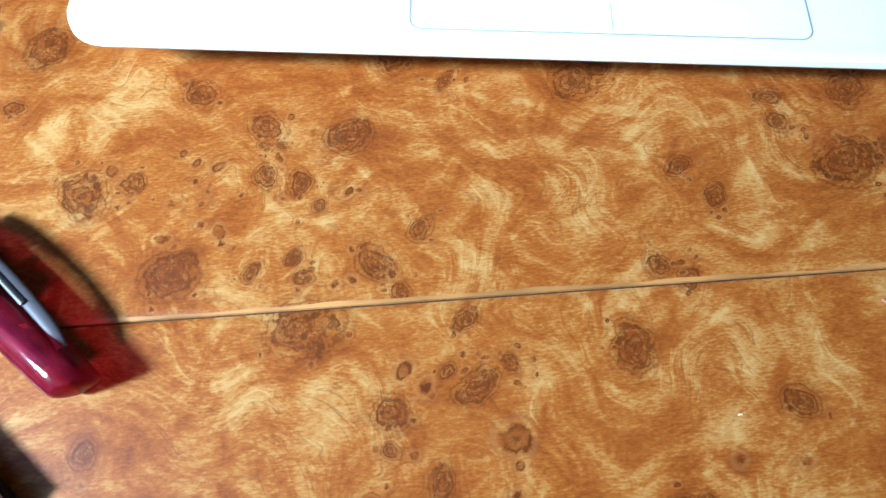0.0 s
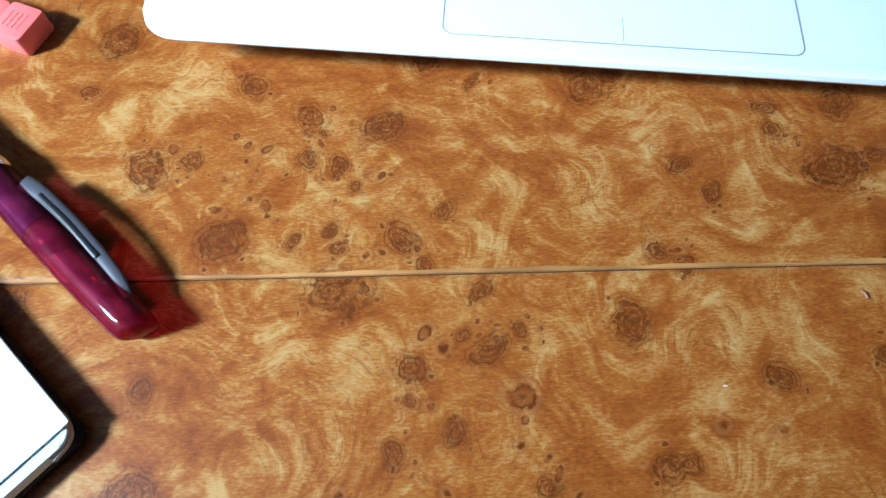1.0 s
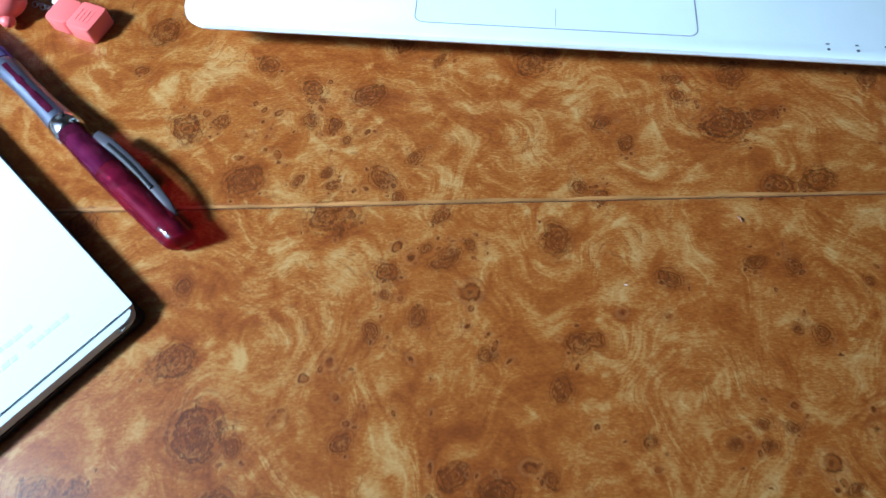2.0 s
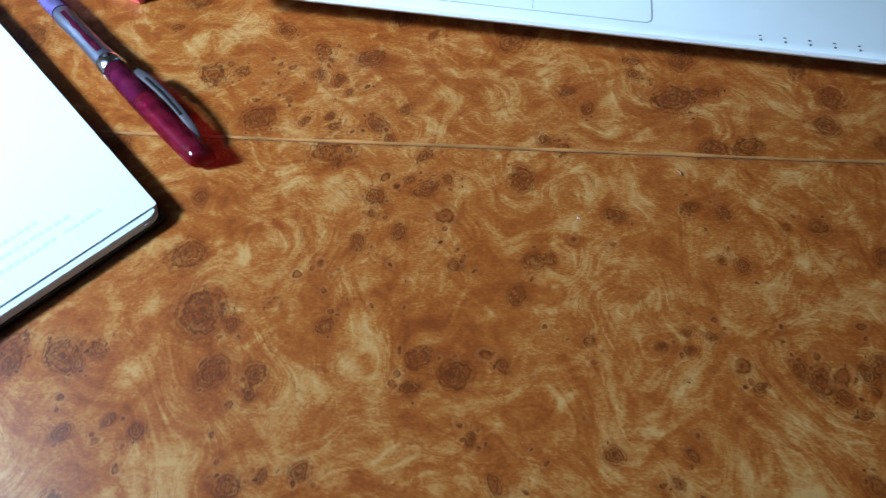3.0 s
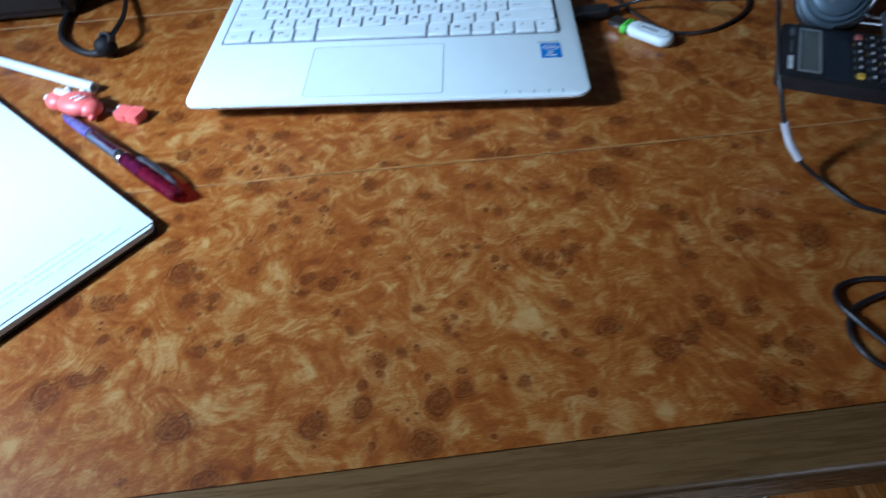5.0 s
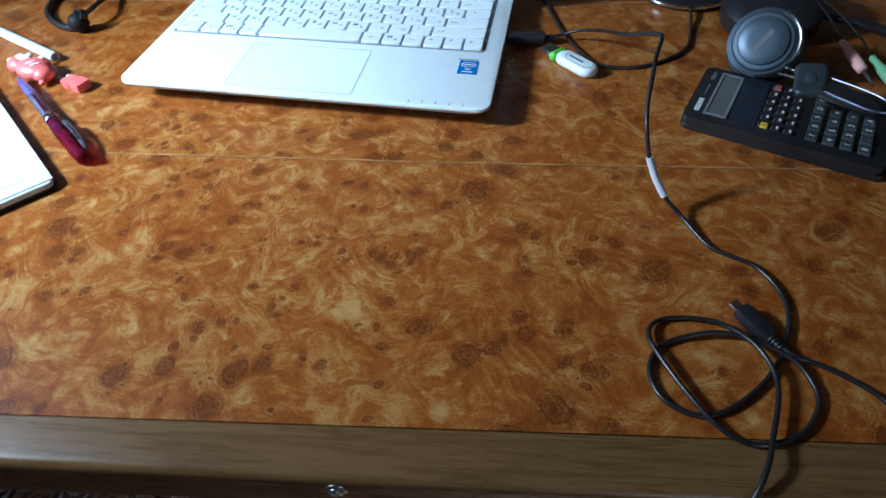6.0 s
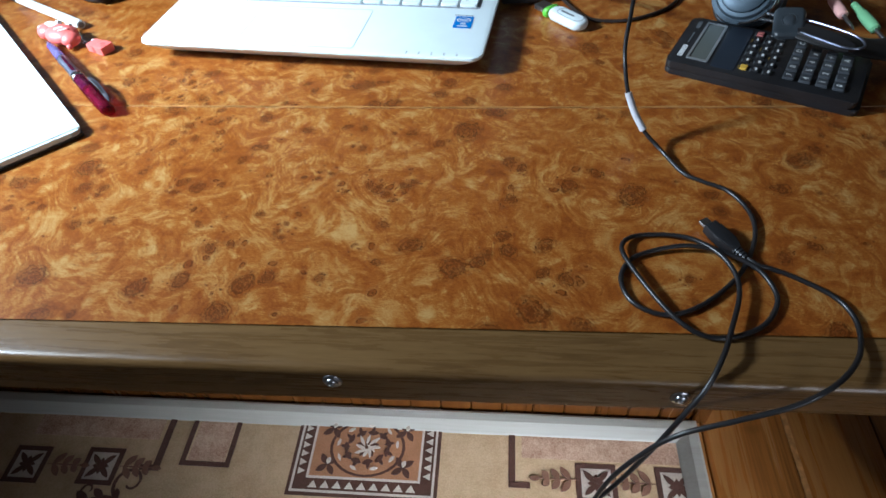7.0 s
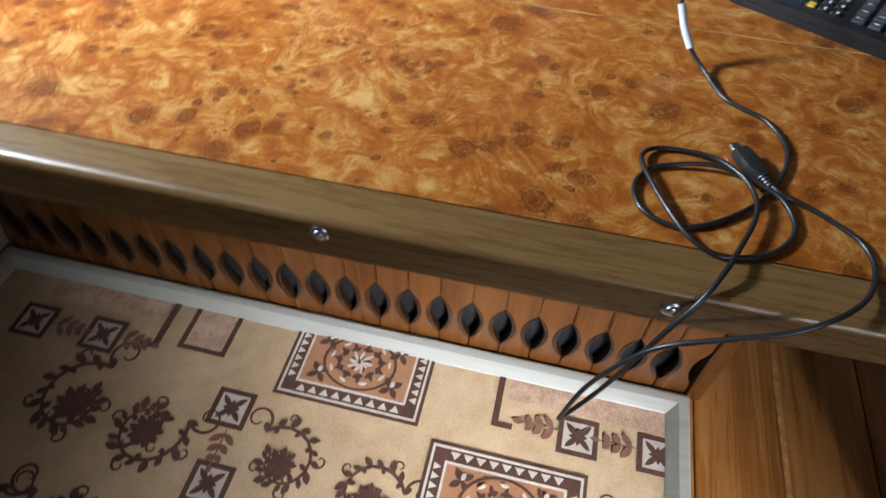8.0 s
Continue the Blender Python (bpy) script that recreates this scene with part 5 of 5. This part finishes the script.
def rug():
    rg = thing("rug", "beige patterned rug framed by white painted trim", "rug")
    part("field", box(RX0 + 0.03, RY0 + 0.03, 0.0, RX1 - 0.03, RY1 - 0.03, RZ, 0.002), PILE, rg)
    bw = 0.038

    def trim(ax, ay, bx, by):
        """One mitred painted bar: flat back edge, face sloping in to the pile."""
        d = Vector((bx - ax, by - ay, 0))
        ln = d.length
        d.normalize()
        n = Vector((-d.y, d.x, 0))
        bm = bmesh.new()
        prof = ((0.0, 0.0), (0.0, 0.019), (0.004, 0.021), (0.018, 0.0205), (bw - 0.003, RZ + 0.003), (bw, RZ + 0.0005), (bw, 0.0))
        rows = []
        for end in (0, 1):
            rows.append([bm.verts.new(Vector((ax, ay, 0)) + d * (off if end == 0 else ln - off) + n * off + Vector((0, 0, zz))) for off, zz in prof])
        k = len(prof)
        for q in range(k):
            bm.faces.new((rows[0][q], rows[0][(q + 1) % k], rows[1][(q + 1) % k], rows[1][q]))
        bm.faces.new(rows[0])
        bm.faces.new(rows[1][::-1])
        part("trim_bar", bm, TRIM_PAINT, rg, "worn white painted wooden trim, mitred", smooth=False)

    trim(RX1, RY1, RX0, RY1)
    trim(RX0, RY1, RX0, RY0)
    trim(RX0, RY0, RX1, RY0)
    trim(RX1, RY0, RX1, RY1)
    z = RZ + 0.0012
    step = [0]

    def ring(bm, x, y, wx, wy, w, z1=z):
        for a in ((x - wx, y - wy, x + wx, y - wy + w), (x - wx, y + wy - w, x + wx, y + wy), (x - wx, y - wy + w, x - wx + w, y + wy - w), (x + wx - w, y - wy + w, x + wx, y + wy - w)):
            box(a[0], a[1], RZ - 0.001, a[2], a[3], z1, bm=bm)
        return bm

    def leaf(bm, x, y, ang, ln, wd):
        pts = []
        for i in range(7):
            t = i / 6
            pts.append((ln * t, wd * math.sin(math.pi * t) ** 0.8))
        pts += [(a, -b * 0.8) for a, b in pts[-2:0:-1]]
        c, s = math.cos(ang), math.sin(ang)
        step[0] = (step[0] + 1) % 37
        prism([(x + a * c - b * s, y + a * s + b * c) for a, b in pts], RZ - 0.001, z + 0.0001 + 0.00004 * step[0], bm=bm)

    def square(x, y, h=0.033):
        part("square_motif", ring(bmesh.new(), x, y, h, h, 0.0085), PILE_DARK, rg, smooth=False)
        part("square_ground", box(x - h + 0.0085, y - h + 0.0085, RZ - 0.001, x + h - 0.0085, y + h - 0.0085, z - 0.0006), PILE_WHITE, rg, smooth=False)
        bm = bmesh.new()
        for k in range(4):
            leaf(bm, x, y, radians(45 + 90 * k), h * 0.88, h * 0.16)
            leaf(bm, x, y, radians(90 * k), h * 0.45, h * 0.12)
        tagged(part("square_star", bm, PILE_DARK, rg, smooth=False), kind="stuff")

    def sprig(x, y, ang, s=1.0):
        bm = bmesh.new()
        c, d = math.cos(ang), math.sin(ang)
        for k in range(3):
            px, py = x + c * 0.018 * k * s, y + d * 0.018 * k * s
            for sg in (-1, 1):
                leaf(bm, px, py, ang + sg * 0.9, 0.027 * s * (1 - 0.2 * k), 0.0064 * s)
        leaf(bm, x - c * 0.012, y - d * 0.012, ang, 0.075 * s, 0.0014 * s)
        leaf(bm, x + c * 0.05 * s, y + d * 0.05 * s, ang, 0.018 * s, 0.005 * s)
        tagged(part("leaf_sprig", bm, PILE_BROWN, rg, smooth=False), kind="stuff")

    def medallion(x, y, wx, wy):
        part("medallion_border", ring(bmesh.new(), x, y, wx, wy, 0.034), PILE_DARK, rg, smooth=False)
        part("medallion_outline", ring(bmesh.new(), x, y, wx - 0.006, wy - 0.006, 0.004, z + 0.0008), PILE_WHITE, rg, smooth=False)
        part("medallion_ground", box(x - wx + 0.034, y - wy + 0.034, RZ - 0.001, x + wx - 0.034, y + wy - 0.034, z), PILE_RUST, rg, smooth=False)
        part("inner_outline", ring(bmesh.new(), x, y, wx - 0.030, wy - 0.030, 0.004, z + 0.0009), PILE_WHITE, rg, smooth=False)
        bm = bmesh.new()
        n = 9
        for k in range(n):
            for sg in (-1, 1):
                px = x - wx + 0.034 + (2 * wx - 0.068) * (k + 0.5) / n
                prism([(px - 0.008, y + sg * (wy - 0.014)), (px + 0.008, y + sg * (wy - 0.014)), (px, y + sg * (wy - 0.026))][::sg], RZ, z + 0.001, bm=bm)
        m = 7
        for k in range(m):
            for sg in (-1, 1):
                py = y - wy + 0.034 + (2 * wy - 0.068) * (k + 0.5) / m
                prism([(x + sg * (wx - 0.014), py - 0.006), (x + sg * (wx - 0.014), py + 0.006), (x + sg * (wx - 0.026), py)][::sg], RZ, z + 0.001, bm=bm)
        tagged(part("border_teeth", bm, PILE_WHITE, rg, smooth=False), kind="stuff")
        own = bmesh.new()
        ro = [own.verts.new((x + 0.062 * math.cos(a), y + 0.050 * math.sin(a), z + 0.001)) for a in [2 * math.pi * k / 28 for k in range(28)]]
        own.faces.new(ro)
        part("oval_ground", own, PILE_RUST, rg, smooth=False)
        tb = bmesh.new()
        for k in range(28):
            a, b = 2 * math.pi * k / 28, 2 * math.pi * (k + 1) / 28
            q = [(x + s * 0.066 * math.cos(t), y + s * 0.053 * math.sin(t), z + 0.0012) for s, t in ((1, a), (1, b), (0.92, b), (0.92, a))]
            tb.faces.new([tb.verts.new(c) for c in q])
        part("oval_ring", tb, PILE_DARK, rg, smooth=False)
        fl = bmesh.new()
        for k in range(11):
            a = 2 * math.pi * k / 11
            leaf(fl, x + 0.040 * math.cos(a), y + 0.030 * math.sin(a), a + 2.0, 0.020, 0.0050)
            leaf(fl, x + 0.030 * math.cos(a + 0.3), y + 0.022 * math.sin(a + 0.3), a + 0.2, 0.018, 0.0036)
        for k in range(5):
            leaf(fl, x, y, 0.3 + 2 * math.pi * k / 5, 0.020, 0.0050)
        moved(fl, Matrix.Translation((0, 0, 0.0016)))
        wf = bmesh.new()
        for k in range(9):
            leaf(wf, x + 0.004 * math.cos(k), y + 0.004 * math.sin(k), 2 * math.pi * k / 9, 0.019 + 0.004 * (k % 2), 0.0030)
            leaf(wf, x + 0.052 * math.cos(0.7 * k), y + 0.040 * math.sin(0.7 * k), 0.7 * k + 1.6, 0.014, 0.0028)
        for sx in (-1, 1):
            for sy in (-1, 1):
                leaf(wf, x + sx * (wx - 0.062), y + sy * (wy - 0.055), 1.2, 0.012, 0.0042)
        moved(wf, Matrix.Translation((0, 0, 0.0030)))
        tagged(part("pale_flower", wf, PILE_WHITE, rg, smooth=False), kind="stuff")
        for sx in (-1, 1):
            for sy in (-1, 1):
                for k in range(4):
                    leaf(fl, x + sx * (wx - 0.062), y + sy * (wy - 0.055), 0.6 + math.pi / 2 * k, 0.022, 0.006)
        tagged(part("medallion_flower", fl, PILE_DARK, rg, smooth=False), kind="stuff")

    def spiral(bm, x, y, r, start, flip, turns, s):
        stem = []
        n = int(18 * turns)
        for k in range(n):
            a = start + flip * 2 * math.pi * turns * k / n
            rr = r * (1 - 0.80 * k / n)
            stem.append((x + rr * math.cos(a), y + rr * math.sin(a), RZ - 0.0004))
        tube(stem, (0.0042 * s, 0.0022 * s), 1, 6, bm, flat=0.6)
        return stem

    def scroll(x, y, flip=1, s=1.0, turn=0.0):
        """A palmette in a curling leafy stem that runs out into a counter curl."""
        bm = bmesh.new()
        stem = spiral(bm, x, y, 0.070 * s, turn, flip, 1.15, s)
        out = Vector((x + 0.070 * s * math.cos(turn), y + 0.070 * s * math.sin(turn)))
        way = Vector((math.cos(turn), math.sin(turn)))
        spiral(bm, out.x + 0.030 * s * way.x, out.y + 0.030 * s * way.y, 0.030 * s, turn + math.pi, -flip, 1.1, 0.9 * s)
        for k in range(0, 17):
            p = Vector(stem[k])
            a = turn + flip * 2 * math.pi * 1.15 * k / len(stem)
            big = 0.75 + 0.35 * ((k * 7) % 5) / 4
            leaf(bm, p.x, p.y, a + flip * (0.7 + 0.3 * (k % 2)), 0.024 * s * big, 0.0070 * s * big)
            if k % 2:
                leaf(bm, p.x, p.y, a + math.pi + flip * 0.5, 0.016 * s * big, 0.0054 * s)
            if k % 4 == 2:
                spiral(bm, p.x + 0.018 * s * math.cos(a), p.y + 0.018 * s * math.sin(a), 0.015 * s, a + math.pi, -flip, 0.95, 0.75 * s)
        for k in range(9):
            a = radians(-70 + 40 * k)
            reach = (0.036 - 0.0016 * abs(k - 4)) * s
            leaf(bm, x, y - 0.008 * s, a, reach, 0.0075 * s)
            leaf(bm, x + 0.5 * reach * math.cos(a), y - 0.008 * s + 0.5 * reach * math.sin(a), a + 0.7, 0.013 * s, 0.0036 * s)
        for sg in (-1, 1):
            spiral(bm, x + sg * 0.024 * s, y - 0.030 * s, 0.013 * s, math.pi / 2, sg, 0.9, 0.8 * s)
        tagged(part("scroll_motif", bm, PILE_DARK, rg, smooth=False), kind="stuff")

    bm = bmesh.new()
    box(-0.670, 0.296, RZ - 0.001, -0.432, 0.336, z - 0.0006, bm=bm)
    box(0.212, 0.296, RZ - 0.001, 0.472, 0.336, z - 0.0006, bm=bm)
    box(-0.366, 0.262, RZ - 0.001, -0.300, 0.336, z - 0.0006, bm=bm)
    tagged(part("speckled_panel", bm, PILE_SPECK, rg, smooth=False), kind="stuff")
    bm = ring(bmesh.new(), -0.334, 0.300, 0.045, 0.048, 0.009)
    for a in ((-0.424, 0.248, -0.412, 0.336), (-0.446, 0.240, -0.412, 0.250), (0.190, 0.252, 0.201, 0.336), (0.190, 0.244, 0.225, 0.254)):
        box(a[0], a[1], RZ - 0.001, a[2], a[3], z, bm=bm)
    tagged(part("panel_outline", bm, PILE_DARK, rg, smooth=False), kind="stuff")
    for x, y in ((-0.652, 0.240), (-0.517, 0.243), (-0.234, 0.168), (-0.215, 0.045), (0.333, 0.258), (0.462, 0.258), (-0.70, 0.10), (-0.70, -0.04), (0.462, 0.02), (-0.215, -0.10)):
        square(x, y)
    for x, y, a in ((-0.605, 0.242, 0.0), (-0.475, 0.244, 0.0), (0.292, 0.262, math.pi), (0.42, 0.262, math.pi), (-0.225, 0.125, -1.57)):
        sprig(x, y, a)
    medallion(-0.0535, 0.300, 0.127, 0.088)
    medallion(0.228, 0.110, 0.127, 0.088)
    medallion(-0.0535, -0.26, 0.127, 0.088)
    for x, y, f, s, t in ((-0.490, 0.120, 1, 1.05, 1.2), (-0.350, 0.105, -1, 0.95, 0.4), (-0.120, 0.105, -1, 0.85, 2.4), (0.030, 0.085, 1, 0.80, 0.3), (-0.40, -0.06, 1, 1.0, 2.6), (-0.57, -0.06, -1, 0.9, 0.5), (0.42, 0.10, 1, 0.7, 2.0), (-0.06, -0.06, 1, 0.9, 1.0), (0.10, -0.08, -1, 0.9, 0.0)):
        scroll(x, y, f, s, t)


rug()


# ---- slatted panel below the table ----
def slat_panel():
    pn = thing("slatted_panel", "lacquered wooden slat panel with pointed oval cut-outs", "panel")
    pitch, y0, top = 0.0545, 0.380, 0.66
    hw, hh, zc = 0.0155, 0.052, 0.092

    def outline():
        right = []
        n = 10
        for k in range(n + 1):
            t = k / n
            right.append((pitch / 2 - 0.0008 - hw * math.sin(math.pi * t) ** 0.9, zc - hh + 2 * hh * t))
        right = [(pitch / 2 - 0.0008, 0.0)] + right + [(pitch / 2 - 0.0008, top)]
        return right + [(-x, z) for x, z in reversed(right)]
    pts = outline()
    bm = bmesh.new()
    rows = [[bm.verts.new((x, y, z)) for x, z in pts] for y in (0.0, 0.014)]
    n = len(pts)
    for i in range(n):
        f = bm.faces.new((rows[0][i], rows[0][(i + 1) % n], rows[1][(i + 1) % n], rows[1][i]))
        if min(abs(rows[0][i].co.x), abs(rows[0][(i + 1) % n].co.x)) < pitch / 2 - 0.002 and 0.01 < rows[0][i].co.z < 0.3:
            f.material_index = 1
    fr = [bm.faces.new(rows[0]), bm.faces.new(rows[1][::-1])]
    bmesh.ops.bevel(bm, geom=list(fr[0].edges), offset=0.0022, segments=2, affect="EDGES")
    bmesh.ops.triangulate(bm, faces=[f for f in bm.faces if len(f.verts) > 4])
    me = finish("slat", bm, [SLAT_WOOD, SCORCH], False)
    x = 0.0135 - 15 * pitch + pitch / 2
    for k in range(24):
        shared("slat", me, pn, Matrix.Translation((x + pitch * k, y0, 0.001)))
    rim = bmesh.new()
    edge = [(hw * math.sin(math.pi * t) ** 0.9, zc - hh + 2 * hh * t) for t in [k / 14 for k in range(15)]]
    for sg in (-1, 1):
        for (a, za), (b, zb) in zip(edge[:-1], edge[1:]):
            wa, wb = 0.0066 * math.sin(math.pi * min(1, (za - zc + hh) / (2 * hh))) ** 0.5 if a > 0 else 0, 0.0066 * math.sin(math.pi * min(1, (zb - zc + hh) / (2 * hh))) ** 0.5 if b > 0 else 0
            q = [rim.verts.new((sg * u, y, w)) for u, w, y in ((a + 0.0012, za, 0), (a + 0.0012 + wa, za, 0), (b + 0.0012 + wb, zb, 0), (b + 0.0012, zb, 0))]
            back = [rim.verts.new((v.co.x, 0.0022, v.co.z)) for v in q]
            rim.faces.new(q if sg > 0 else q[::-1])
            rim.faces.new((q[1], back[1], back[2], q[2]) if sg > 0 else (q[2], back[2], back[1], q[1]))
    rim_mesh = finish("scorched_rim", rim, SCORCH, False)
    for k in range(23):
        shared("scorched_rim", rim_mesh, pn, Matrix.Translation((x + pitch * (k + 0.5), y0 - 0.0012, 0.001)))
    # Added black board: the darkness behind the cut-outs is put into its colour.
    part("cutout_backing", box(x - 0.03, y0 + 0.023, 0.0, x + 24 * pitch - 0.03, y0 + 0.033, top, 0.001), BLACK, pn, "black board added to darken the slat cut-outs")
    part("end_post", prism(rounded(x + 23.52 * pitch, y0 - 0.002, x + 23.52 * pitch + 0.03, y0 + 0.045, 0.008, 4), 0, top, 0.002), SLAT_WOOD, pn)


slat_panel()


# ---- floor boards ----
def floor_boards():
    fl = tagged(new("floor", finish("floor", box(XW - 0.1, YS - 0.1, -0.06, XE + 0.1, YN + 0.1, -0.022), CORE)), "varnished brown board floor", "floor", kind="structure")
    w = 0.1445
    bm = bmesh.new()
    box(0.0012, 0, -0.022, w - 0.0012, YN - YS, 0.0, 0.0012, 1, bm=bm)
    me = finish("board", bm, BOARD, False)
    x = 0.667 - 18 * w
    while x < XE:
        if x + w > XW - 0.1:
            shared("board", me, fl, Matrix.Translation((x, YS, 0.0)))
        x += w
    fil = bmesh.new()
    box(0.6620, -0.2, -0.01, 0.6720, YN, 0.0014, 0.0008, bm=fil)
    part("filler_strip", fil, EDGE_GLOW, fl, "pale filler strip between two boards", smooth=False)


floor_boards()
